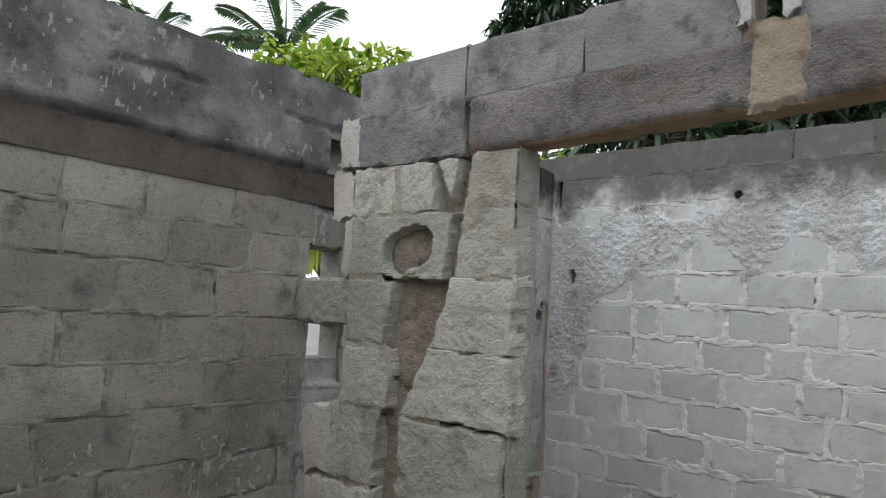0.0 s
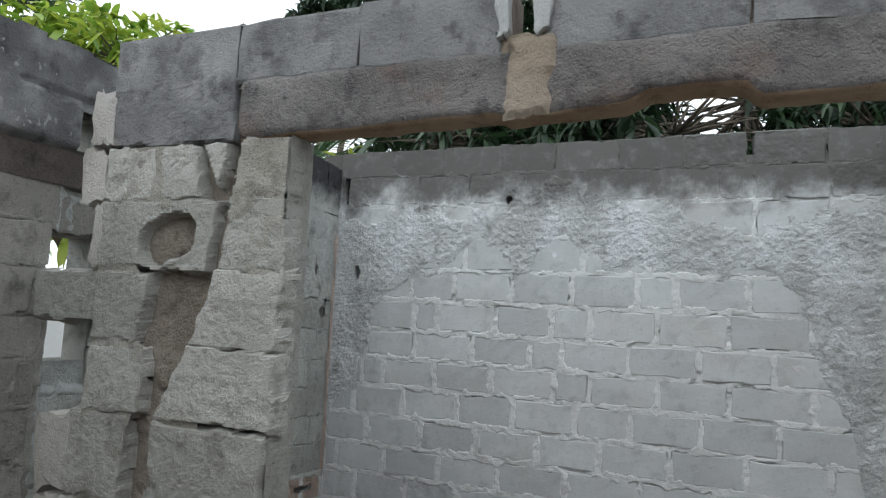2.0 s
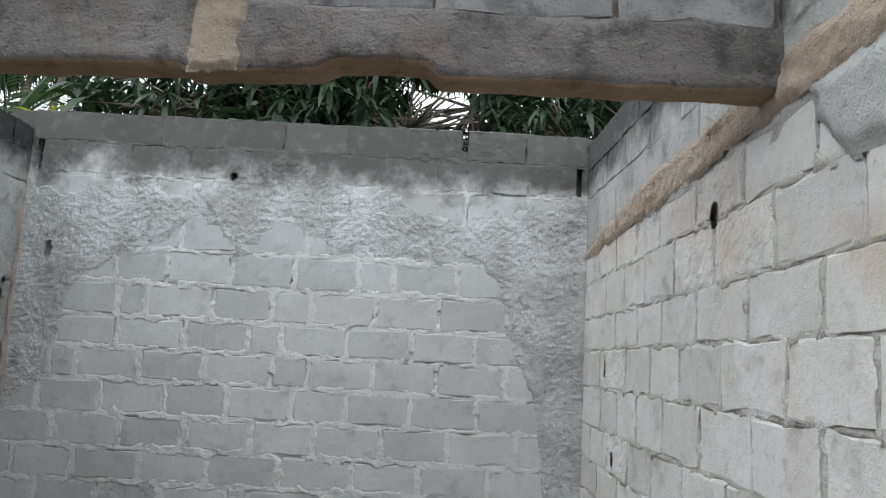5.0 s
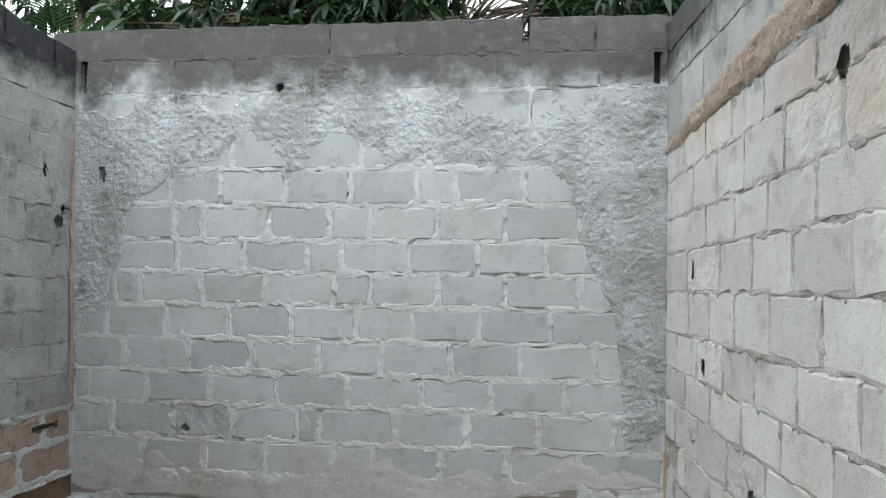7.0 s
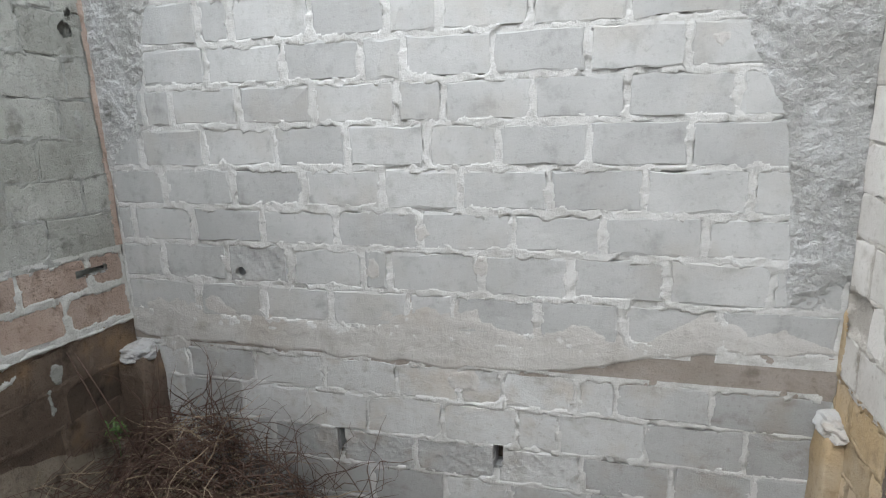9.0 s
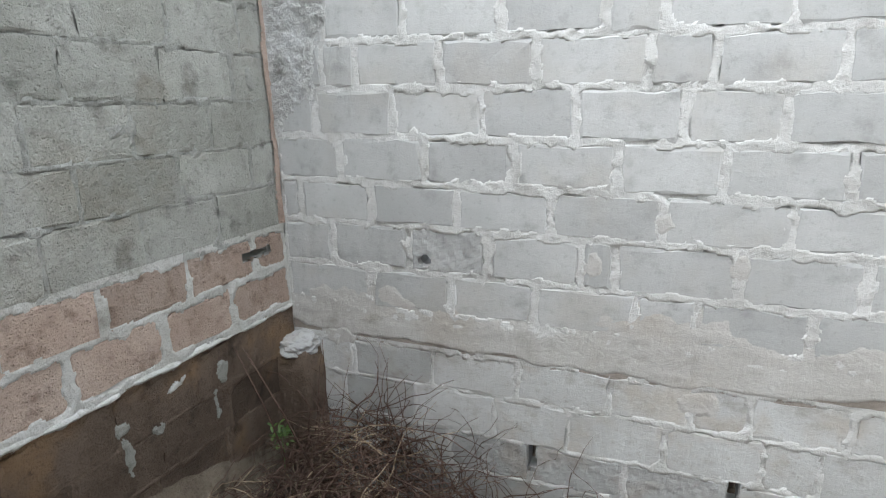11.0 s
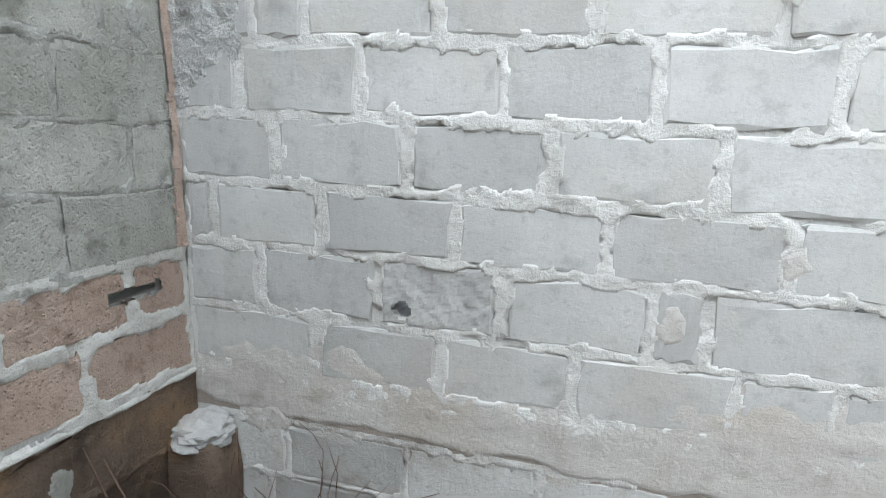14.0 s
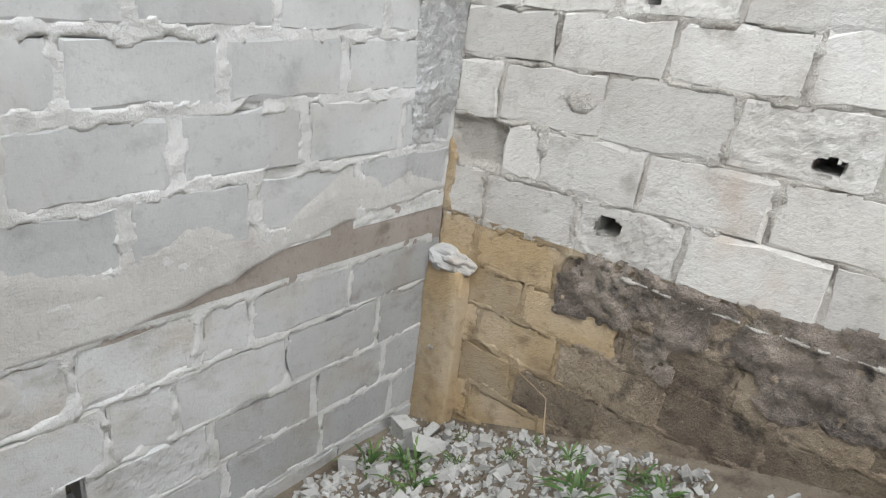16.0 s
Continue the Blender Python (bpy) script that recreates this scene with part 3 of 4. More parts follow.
right_course(right_rows, 1.96, 2.215, 0.25, 0.62, 1.02, 1.40, 1.83, 2.25, 2.71)
right_course(right_rows, 2.215, 2.43, 0.42, 0.84, 1.23, 1.62, 2.07, 2.50, 2.95)
right_rects = course_rects(right_rows, 0.0, 7.9, 0.014)
rlow_rows = []
right_course(rlow_rows, -0.14, 0.08, 0.22, 0.67, 1.12, 1.58)
right_course(rlow_rows, -0.34, -0.14, 0.10, 0.52, 1.00, 1.47)
right_course(rlow_rows, -0.55, -0.34, 0.30, 0.75, 1.22)
right_course(rlow_rows, -0.78, -0.55, 0.12, 0.55, 1.0)
right_course(rlow_rows, -1.0, -0.78, 0.30, 0.75)
right_course(rlow_rows, -1.23, -1.0, 0.12, 0.55)
rlow_rects = [q for q in course_rects(rlow_rows, 0.0, 7.9, 0.022) if q[1] < 3.2]
upper_rows = []
right_course(upper_rows, 2.50, 2.86, 0.34, 0.78, 1.22, 1.66, 2.10)
right_course(upper_rows, 2.86, 3.07, 0.14, 0.56, 1.0, 1.44, 1.88)
right_course(upper_rows, 3.07, 3.285, 0.36, 0.80, 1.24, 1.7)
upper_rects = course_rects(upper_rows, 0.0, 7.9, 0.009)
NICHES = [(0.07, 0.37, 0.355, 0.495)]


def niched(f):
    def height(u, z):
        h = f(u, z)
        for a, b, c, d in NICHES:
            e = np.minimum(np.minimum(u - a, b - u), np.minimum(z - c, d - z)) + 0.02 * fbm(u, z, 14, 201, 2)
            h = np.where(e > 0, -0.034, h)
        return h
    return height


sheet("joint_mortar", P_RIGHT, 0.0, 7.9, 0.06, 2.45, 0.0155, carve(niched(joint_relief(right_rects, (-0.002, 0.010), 191, 0.02)), RIGHT_LAID_CUTS), M_RIGHTJ, wall_right, "crumbly sandy mortar", "stuff")
sheet("ochre_mortar", P_RIGHT, 0.0, 0.80, -1.25, 0.09, 0.012, joint_relief([q for q in rlow_rects if q[0] < 0.9], (0.001, 0.010), 192, 0.026), M_OCHRE, wall_right, "ochre-stained mortar", "stuff")
sheet("foundation_mortar", P_RIGHT, 0.80, 3.2, -1.25, 0.09, 0.014, joint_relief(rlow_rects, (0.001, 0.012), 193, 0.03), M_SOOT, wall_right, "sooty damp mortar", "stuff")


def tan_band(u, z):
    lo = np.interp(u, [0, 1.6, 2.1, 2.5, 8], [2.405, 2.42, 2.435, 2.455, 2.46])
    hi = np.interp(u, [0, 0.5, 1.5, 2.7, 8], [2.475, 2.525, 2.605, 2.61, 2.61])
    d = np.minimum(z - lo, hi - z) + 0.022 * fbm(u, z, 7, 195, 4)
    return np.where(d < -0.012, np.nan, 0.002 + 0.014 * ramp(d, -0.012, 0.03) + 0.012 * fbm(u, z, 24, 196, 4))


sheet("tan_mortar_band", P_RIGHT, 0.0, 7.9, 2.36, 2.68, 0.013, tan_band, M_RINGBAND, wall_right, "crumbling tan mortar band", "stuff")
sheet("upper_mortar", P_RFLAT, 0.0, 7.9, 2.44, 3.285, 0.02, joint_relief(upper_rects, (-0.004, 0.006), 197, 0.014), M_RUPPER, wall_right, "thin weathered mortar of the top courses", "stuff")


def smear(u, z):
    d = np.minimum(u - 2.93 + 0.10 * ramp(z, 2.55, 2.75), z - 2.36 - 0.16 * ramp(3.2 - u, 0.05, 0.3)) + 0.03 * fbm(u, z, 7, 207, 4)
    d = np.minimum(np.minimum(d, 3.5 - u), 2.64 - z)
    return np.where(d < 0, np.nan, 0.004 + 0.022 * ramp(d, 0, 0.06) + 0.003 * fbm(u, z, 12, 208, 4))


sheet("plaster_smear", P_RFLAT, 2.78, 3.6, 2.3, 3.1, 0.012, smear, M_RUPPER, wall_right, "smooth plaster smeared beside the lintel end")


def soot(u, z):
    hi = np.interp(u, [0.6, 0.8, 1.2, 1.8, 3.2], [-0.06, 0.07, 0.12, 0.15, 0.14])
    d = hi - z + 0.07 * fbm(u, z, 5, 198, 5)
    d = np.minimum(d, z - hi + 0.22 + 0.10 * ramp(u, 0.5, 1.6) + 0.30 * fbm(u, z, 2.4, 206, 5))
    d = np.minimum(d, (u - 0.66 + 0.15 * fbm(u, z, 3, 199, 3)) * 1.0)
    return np.where(d < 0, np.nan, 0.0 + 0.010 * ramp(d, 0, 0.02) + 0.018 * fbm(u, z, 16, 200, 5))


sheet("sooty_render", P_RIGHT, 0.5, 3.2, -0.5, 0.30, 0.011, soot, M_BLACKBAND, wall_right, "blackened flaking render along the footing", "stuff")


def salts(u, z):
    c = np.interp(u, [0.95, 1.4, 2.0, 3.2], [0.045, 0.03, 0.035, 0.03]) + 0.012 * fbm(u, z * 0, 6, 209, 3)
    d = 0.008 - np.abs(z - c) + 0.014 * fbm(u, z, 16, 210, 4)
    return np.where(d < 0, np.nan, 0.016 + 0.008 * ramp(d, 0, 0.012) + 0.012 * fbm(u, z, 16, 200, 5))


sheet("salt_crust", P_RIGHT, 0.95, 3.2, -0.02, 0.10, 0.006, salts, M_RIGHTJ, wall_right, "pale crust of salts along the footing", "stuff")

# ---- added out of view: hole backing, and a wall closing and shading the yard behind ----
P_FRONT = Plane((0, -7.8, 0), (1, 0, 0), (0, 1, 0))
# Unseen slab added behind the right wall so that its holes stay dark.
outer_skin = slab("outer_skin", P_RFLAT, -0.2, 8.0, -1.6, 3.26, -0.26, -0.203, [], M_RIGHT, "added backing slab that keeps light out of the wall's holes")
outer_skin.parent = wall_right
del outer_skin["category"], outer_skin["kind"]
wall_front = slab("wall_front", P_FRONT, 0.0, W, -0.2, 3.1, -0.2, 0.0, [], M_OUTER, "plain grey block wall, unseen, added to close and shade the yard")

# ---- partition: chased column, lintel and upper course ----
P_PART = Plane((0, -2.77, 0), (1, 0, 0), (0, -1, 0))
wall_partition = slab("wall_partition", P_PART, 0.42, 1.455, -0.4, 2.62, -0.15, -0.07, [], M_CHASE, "chiselled block column with a deep vertical conduit chase")


def relief_block(name, plane, u0, u1, z0, z1, material, parent, seed, left=(0, 0), right=(0, 0), face=0.0, drop=0.085, pit=None, step=0.012, ragged=0.02, label="", cuts=()):
    """A broken block as relief. left, right: how far the upper and lower ends of its sides lean in; pit(u, z): above 0 inside a hole."""
    def height(u, z):
        t = (z - z0) / (z1 - z0)
        a = u0 + left[1] + (left[0] - left[1]) * t
        b = u1 - right[1] - (right[0] - right[1]) * t
        d = np.minimum(np.minimum(u - a, b - u), np.minimum(z - z0, z1 - z) + 0.007) + ragged * (fbm(u, z, 12, seed, 4) - 0.05)
        h = face - drop + drop * ramp(d, -0.012, 0.006) - 0.005 * (1 - ramp(d, 0, 0.014)) + 0.006 * fbm(u, z, 9, seed + 3, 4) + 0.0035 * fbm(u, z, 36, seed + 9, 3)
        if pit is not None:
            h = h - drop * 0.95 * ramp(pit(u, z), -0.006, 0.010)
        return np.where(d < -0.018, np.nan, h)
    return sheet(name, plane, u0 - 0.03, u1 + 0.03, z0 - 0.03, z1 + 0.03, step, carve(height, cuts), material, parent, label, smooth=False)


def box_pit(u, z):
    b = 0.09 * (1 - ((np.abs(u - 0.885) / 0.12) ** 3 + (np.abs(z - 2.23) / 0.09) ** 3) ** 0.3333) + 0.014 * fbm(u, z, 15, 5, 3)
    c = 0.09 - np.hypot(u - 0.79, (z - 2.19) * 0.9)
    return np.maximum(b, c * 0.8)


def gash_pit(u, z):
    return 0.012 + (2.60 - z) * 0.18 - np.abs(u - (1.0 + (2.60 - z) * 0.32)) * 1.0


rb = lambda *a, **k: relief_block("column_block", P_PART, *a, **k)
rb(0.47, 0.76, 2.39, 2.62, M_COLUMN, wall_partition, 301)
rb(0.79, 1.14, 2.39, 2.62, M_COLUMN, wall_partition, 302, pit=gash_pit, right=(0.0, 0.04))
rb(0.46, 1.13, 2.09, 2.38, M_COLUMN, wall_partition, 303, pit=box_pit, right=(0.0, 0.05))
rb(0.05, 0.46, 1.85, 2.07, M_COLUMN, wall_partition, 309, face=-0.03)
rb(0.46, 0.79, 1.78, 2.07, M_COLUMN, wall_partition, 304, right=(0.0, 0.06))
rb(0.46, 0.79, 1.48, 1.75, M_COLUMN, wall_partition, 305)
rb(0.40, 0.73, 1.12, 1.46, M_COLUMN, wall_partition, 306)
rb(0.36, 0.72, 0.80, 1.10, M_COLUMN, wall_partition, 307)
rb(0.36, 0.74, 0.45, 0.78, M_COLUMN, wall_partition, 308)
rb(1.20, 1.465, 2.39, 2.63, M_COLUMN, wall_partition, 311, left=(0.03, 0.0))
rb(1.15, 1.465, 2.09, 2.38, M_COLUMN, wall_partition, 312, left=(0.03, 0.0), face=0.012)
rb(1.03, 1.47, 1.78, 2.08, M_COLUMN, wall_partition, 313, left=(0.11, 0.0), face=0.018)
rb(0.89, 1.47, 1.48, 1.77, M_COLUMN, wall_partition, 314, left=(0.14, 0.0), face=0.022)
rb(0.89, 1.46, 1.13, 1.46, M_COLUMN, wall_partition, 315, face=0.026)
rb(0.92, 1.46, 0.80, 1.11, M_COLUMN, wall_partition, 316, face=0.02)
rb(0.92, 1.46, 0.45, 0.78, M_COLUMN, wall_partition, 317, face=0.02)
rb(0.48, 1.17, 2.63, 2.90, M_BEAMTOP, wall_partition, 320, drop=0.07)
# broken ends of the courses towards the left wall; their pale colour stands for sunlight
for u0, u1, z0, z1, m in ((0.31, 0.47, 2.39, 2.61, M_LIT), (0.34, 0.48, 2.66, 2.90, M_LIT), (0.22, 0.40, 1.13, 1.44, M_LIT), (0.24, 0.37, 0.80, 1.08, M_LIT), (0.42, 0.48, 2.10, 2.36, M_LIT)):
    block("broken_block_end", P_PART, u0, u1, z0, z1, 0.14, m, wall_partition, face=-0.008, rough=0.016, label="broken block end, coloured pale as if sunlit from the left")


def chase(u, z):
    return -0.062 + 0.022 * fbm(u, z, 9, 331, 4)


sheet("chase_back", P_PART, 0.44, 1.45, 0.3, 2.62, 0.014, chase, M_CHASE, wall_partition, "brown raw mortar inside the chase", "stuff")


def bedding(u, z):
    a = np.interp(z, [0.5, 1.1, 1.12, 1.46, 1.5, 1.77, 1.8, 2.07, 2.1, 2.38, 2.62], [0.74, 0.72, 0.72, 0.74, 0.78, 0.79, 0.72, 0.78, 1.06, 1.12, 1.13])
    b = np.interp(z, [0.5, 1.1, 1.46, 1.48, 1.77, 1.79, 2.07, 2.38, 2.62], [0.93, 0.92, 0.90, 0.90, 1.03, 1.04, 1.14, 1.18, 1.22])
    d = np.maximum(a - u, u - b) + 0.03 * fbm(u, z, 10, 333, 4)
    return np.where((d < 0) | (box_pit(u, z) > -0.02) | (gash_pit(u, z) > -0.02), np.nan, -0.006 + 0.017 * (u > b) + 0.009 * fbm(u, z, 14, 334, 4))


sheet("bedding_mortar", P_PART, 0.47, 1.45, 0.3, 2.62, 0.011, bedding, surface("column_bedding_mortar", (0.27, 0.25, 0.215), (0.15, 0.138, 0.12), (0.36, 0.34, 0.30), bump=0.8, vary=0.0), wall_partition, "crumbly bedding mortar between the column blocks", "stuff")


def jamb(u, z):
    return 0.004 + 0.006 * fbm(u, z, 10, 335, 4)


sheet("jamb_face", Plane((1.455, -2.77, 0), (0, 1, 0), (1, 0, 0)), -0.005, 0.152, -0.3, 2.63, 0.02, jamb, M_COLUMN, wall_partition, "rough jamb of the opening")


def bar(name, x0, x1, bottom, top, y0, y1, material, under, parent, seed, label=""):
    """A rough cast beam along x with uneven arrises; bottom and top give z along x."""
    xs = np.arange(x0, x1 + 0.001, 0.022)
    nz, ny = 10, 6
    prof = [(0, j / nz) for j in range(nz)] + [(j / ny, 1) for j in range(ny)] + [(1, 1 - j / nz) for j in range(nz)] + [(1 - j / ny, 0) for j in range(ny)]
    verts = []
    for x in xs:
        b, t = bottom(x), top(x)
        for p, q in prof:
            y, z = y0 + (y1 - y0) * p, b + (t - b) * q
            e = 0.010 if (p in (0, 1) and q in (0, 1)) else 0.0
            y += (0.5 - p) * 2 * e + 0.011 * float(fbm(x + p * 9, z, 8, seed, 4))
            z += (0.5 - q) * 2 * e + 0.010 * float(fbm(x, y * 3 + q * 7, 8, seed + 5, 4))
            verts.append((x, y, z))
    c = len(prof)
    faces = [[i * c + j, i * c + (j + 1) % c, (i + 1) * c + (j + 1) % c, (i + 1) * c + j] for i in range(len(xs) - 1) for j in range(c)]
    faces += [list(range(c))[::-1], [(len(xs) - 1) * c + j for j in range(c)]]
    ob = mesh_object(name, verts, faces, material, parent, True, label)
    ob.data.materials.append(under)
    for i, f in enumerate(ob.data.polygons):
        if i < (len(xs) - 1) * c and i % c >= nz * 2 + ny:
            f.material_index = 1
    bm = bmesh.new()
    bm.from_mesh(ob.data)
    bmesh.ops.recalc_face_normals(bm, faces=bm.faces)
    bm.to_mesh(ob.data)
    bm.free()
    return ob


def soffit(x):
    return float(np.interp(x, [1.1, 1.5, 2.28, 2.32, 2.55, 2.72, 2.80, 3.08, 3.12, 3.5, 4.25], [2.625, 2.63, 2.655, 2.635, 2.645, 2.655, 2.695, 2.70, 2.655, 2.655, 2.66]))


lintel = bar("lintel", 1.19, W + 0.02, soffit, lambda x: 2.892, -2.775, -2.62, M_LINTEL, M_SOFFIT, wall_partition, 340, "rough concrete lintel with an orange sandy soffit")
upper = Plane((0, -2.77, 0), (1, 0, 0), (0, -1, 0))
for a, b, zt in ((0.47, 1.147, 3.125), (1.153, 1.727, 3.13), (1.733, 2.30, 3.14), (2.46, 3.085, 3.14), (3.10, 3.667, 3.14), (3.673, W - 0.02, 3.14)):
    block("upper_course_block", upper, a, b, 2.872, zt, 0.15, M_BEAMTOP, wall_partition, face=0.0, rough=0.007, label="black-streaked block of the upper course")
core = slab("upper_course_core", upper, 0.50, W, 2.85, 3.10, -0.13, -0.02, [(2.34, 2.415, 2.94, 3.2)], M_CHASE, "mortar core of the upper course")
core.parent = wall_partition
del core["category"], core["kind"]
block("spout_side", upper, 2.285, 2.335, 2.93, 3.15, 0.15, M_CHIP, wall_partition, face=0.035, rough=0.008, label="pale broken spout side")
block("spout_side", upper, 2.42, 2.475, 2.93, 3.15, 0.15, M_CHIP, wall_partition, face=0.03, rough=0.008, label="pale broken spout side")
block("spout_bed", upper, 2.30, 2.47, 2.88, 2.93, 0.15, M_CREAM, wall_partition, face=0.0, rough=0.008)


def cream(u, z):
    d = np.minimum(np.minimum(u - 2.315, 2.49 - u), np.minimum(z - 2.632, 2.93 - z)) + 0.03 * fbm(u, z, 8, 351, 4)
    return np.where(d < 0, np.nan, -0.006 + 0.026 * ramp(d, -0.01, 0.035) + 0.006 * fbm(u, z, 16, 352, 4))


sheet("mortar_streak", P_PART, 2.28, 2.54, 2.60, 2.96, 0.006, cream, M_CREAM, wall_partition, "cream mortar streak below the spout", "stuff")

# ---- mortar splashes on the walls ----


def splash(plane, u0, z0, ru, rz, material, parent, seed, height=0.008, label="pale splash of mortar"):
    def f(u, z):
        d = 1 - np.hypot((u - u0) / ru, (z - z0) / rz) + 0.8 * fbm(u, z, 0.6 / min(ru, rz), seed, 5)
        return np.where(d < 0, np.nan, -0.003 + height * ramp(d, 0, 0.5) + 0.3 * height * fbm(u, z, 30, seed + 2, 3))
    sheet("mortar_splash", plane, u0 - ru * 1.6, u0 + ru * 1.6, z0 - rz * 1.6, z0 + rz * 1.6, 0.007, f, material, parent, label)


for k, (u, z, a, b) in enumerate(((0.65, -0.06, 0.045, 0.065), (0.72, -0.22, 0.025, 0.09), (1.28, -0.05, 0.06, 0.035), (1.27, -0.22, 0.03, 0.10), (1.09, -0.14, 0.05, 0.03))):
    splash(P_LEFT, u, z, a, b, M_LEFTJ, wall_left, 420 + k)
for k, (u, z, a, b) in enumerate(((1.05, 1.18, 0.05, 0.05), (0.17, 1.41, 0.035, 0.06), (0.15, 2.35, 0.16, 0.30), (0.35, 2.62, 0.2, 0.1))):
    splash(P_LEFT, u, z, a, b, M_LEFTJ, wall_left, 430 + k)
splash(P_RIGHT, 0.60, 0.68, 0.07, 0.06, M_RIGHTJ, wall_right, 440, 0.009)
splash(P_RIGHT, 0.015, 0.24, 0.035, 0.20, M_OCHRE, wall_right, 442, 0.012, "ochre mortar in the corner")
for k, (u, z, a, b) in enumerate(((2.25, -0.14, 0.11, 0.08), (0.3, -0.06, 0.12, 0.06), (1.77, 0.53, 0.05, 0.07), (3.55, 1.72, 0.09, 0.08), (2.05, 0.76, 0.05, 0.11), (2.40, 0.52, 0.05, 0.11))):
    splash(P_BACK, u, z, a, b, M_BAND, wall_back, 450 + k, 0.006)

# ---- corner piers of the footing ----


def pier(x0, x1, y0, y1, z0, z1, material, label, cap_label, seed):
    r = random.Random(seed)
    root = new("corner_pier")
    tagged(root, label, "pier", kind="thing")
    bm = bmesh.new()
    bmesh.ops.create_cube(bm, size=1)
    bmesh.ops.subdivide_edges(bm, edges=bm.edges[:], cuts=7, use_grid_fill=True)
    for v in bm.verts:
        q = v.co.copy()
        v.co = Vector((x0 + (x1 - x0) * (q.x + 0.5), y0 + (y1 - y0) * (q.y + 0.5), z0 + (z1 - z0) * (q.z + 0.5)))
        edge = sum(abs(abs(c) - 0.5) < 1e-4 for c in q)
        s = 0.012 if edge > 1 else 0.0
        v.co += Vector((-s * (1 if q.x > 0 else -1), -s * (1 if q.y > 0 else -1), -s if q.z > 0.4 else 0)) + noise.noise_vector(v.co * 9) * 0.012
    me = bpy.data.meshes.new("shaft")
    bm.to_mesh(me)
    bm.free()
    me.materials.append(material)
    me.polygons.foreach_set("use_smooth", [True] * len(me.polygons))
    o = new("shaft", me)
    o.parent = root
    bm = bmesh.new()
    bmesh.ops.create_icosphere(bm, subdivisions=4, radius=1)
    for v in bm.verts:
        p = v.co.copy()
        k = 1 + 0.30 * noise.fractal(p * 1.9 + Vector((seed, 0, 0)), 1.2, 2.0, 3)
        v.co = Vector(((x0 + x1) / 2 + p.x * k * (x1 - x0) * 0.56, (y0 + y1) / 2 + p.y * k * (y1 - y0) * 0.56, z1 + 0.01 + p.z * k * 0.062))
    me = bpy.data.meshes.new("mortar_cap")
    bm.to_mesh(me)
    bm.free()
    me.materials.append(M_LOWER)
    o = new("mortar_cap", me)
    o.parent = root
    o["label"] = cap_label
    return root


pier(-0.03, 0.19, -0.20, 0.03, -1.4, -0.10, M_BROWN, "dark brown concrete corner pier of the footing", "pale lump of broken mortar", 3)
pier(4.125, 4.26, -0.22, 0.03, -1.5, -0.16, M_OCHRE, "ochre-stained concrete corner pier of the footing", "pale lump of broken mortar", 8)

splash(Plane((4.122, 0, 0), (0, -1, 0), (-1, 0, 0)), 0.10, -0.62, 0.022, 0.022, M_CHIP, wall_right, 460, 0.02, "small stone stuck in the pier")
splash(P_LEFT, 0.95, 0.02, 0.05, 0.03, M_PINKJ, wall_left, 461, 0.01)

# ---- blocks of the walls ----


def lay(rects, plane, pick, parent, depth=0.045, rough=0.006, face=0.0, cuts=(), shear=0.0, pits=()):
    for a, b, c, d in rects:
        m, n = (a + b) / 2, (c + d) / 2
        if b - a < 0.04 or any(q[0] - 0.1 < m < q[1] + 0.1 and q[2] < n + shear * m < q[3] for q in cuts):
            continue
        hit = [q for q in pits if a < q[0] + q[2] and q[0] - q[2] < b and c < q[1] + q[3] and q[1] - q[3] < d]
        if hit:
            relief_block("block", plane, a, b, c, d, pick(m, n), parent, int(m * 97 + n * 31) % 50 + 600, ragged=0.01, drop=0.04, step=0.0095, cuts=hit)
            continue
        block("block", plane, a, b, c, d, depth, pick(m, n), parent, face=face + RNG.normal(0, 0.0015), rough=rough)


lay(back_rects, P_BACK, lambda u, z: M_BACK, wall_back, pits=BACK_CUTS)
lay(top_rects, P_BACK, lambda u, z: M_BACK, wall_back, depth=0.2, pits=BACK_CUTS)
lay(low_rects, P_BACK, lambda u, z: M_LOWER, wall_back, rough=0.009, pits=BACK_CUTS)
left_rects = [(a, min(b, 2.36), c, d) if 1.5 < (c + d) / 2 + 0.07 * b < 2.95 else (a, b, c, d) for a, b, c, d in left_rects if a < 2.32]
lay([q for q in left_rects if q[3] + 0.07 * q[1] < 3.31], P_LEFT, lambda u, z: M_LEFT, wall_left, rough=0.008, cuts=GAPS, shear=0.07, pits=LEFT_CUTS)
lay([(2.40, 2.62, 1.86, 2.045), (2.40, 2.62, 2.27, 2.48)], P_OUT, lambda u, z: M_OUTER, wall_left, depth=0.2, rough=0.012)
lay(pink_rects, P_LEFT, lambda u, z: M_PINK, wall_left, rough=0.009, pits=LEFT_CUTS)
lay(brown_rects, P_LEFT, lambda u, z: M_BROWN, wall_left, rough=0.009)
lay(out_rects, P_OUT, lambda u, z: M_OUTER, wall_left, rough=0.007, cuts=GAPS)
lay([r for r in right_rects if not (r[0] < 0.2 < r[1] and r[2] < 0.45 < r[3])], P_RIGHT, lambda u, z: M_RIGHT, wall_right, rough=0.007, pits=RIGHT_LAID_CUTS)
lay([(0.30, 0.48, 0.33, 0.54)], P_RIGHT, lambda u, z: M_RIGHT, wall_right, rough=0.010)
lay(upper_rects, P_RFLAT, lambda u, z: M_RUPPER, wall_right, rough=0.006)
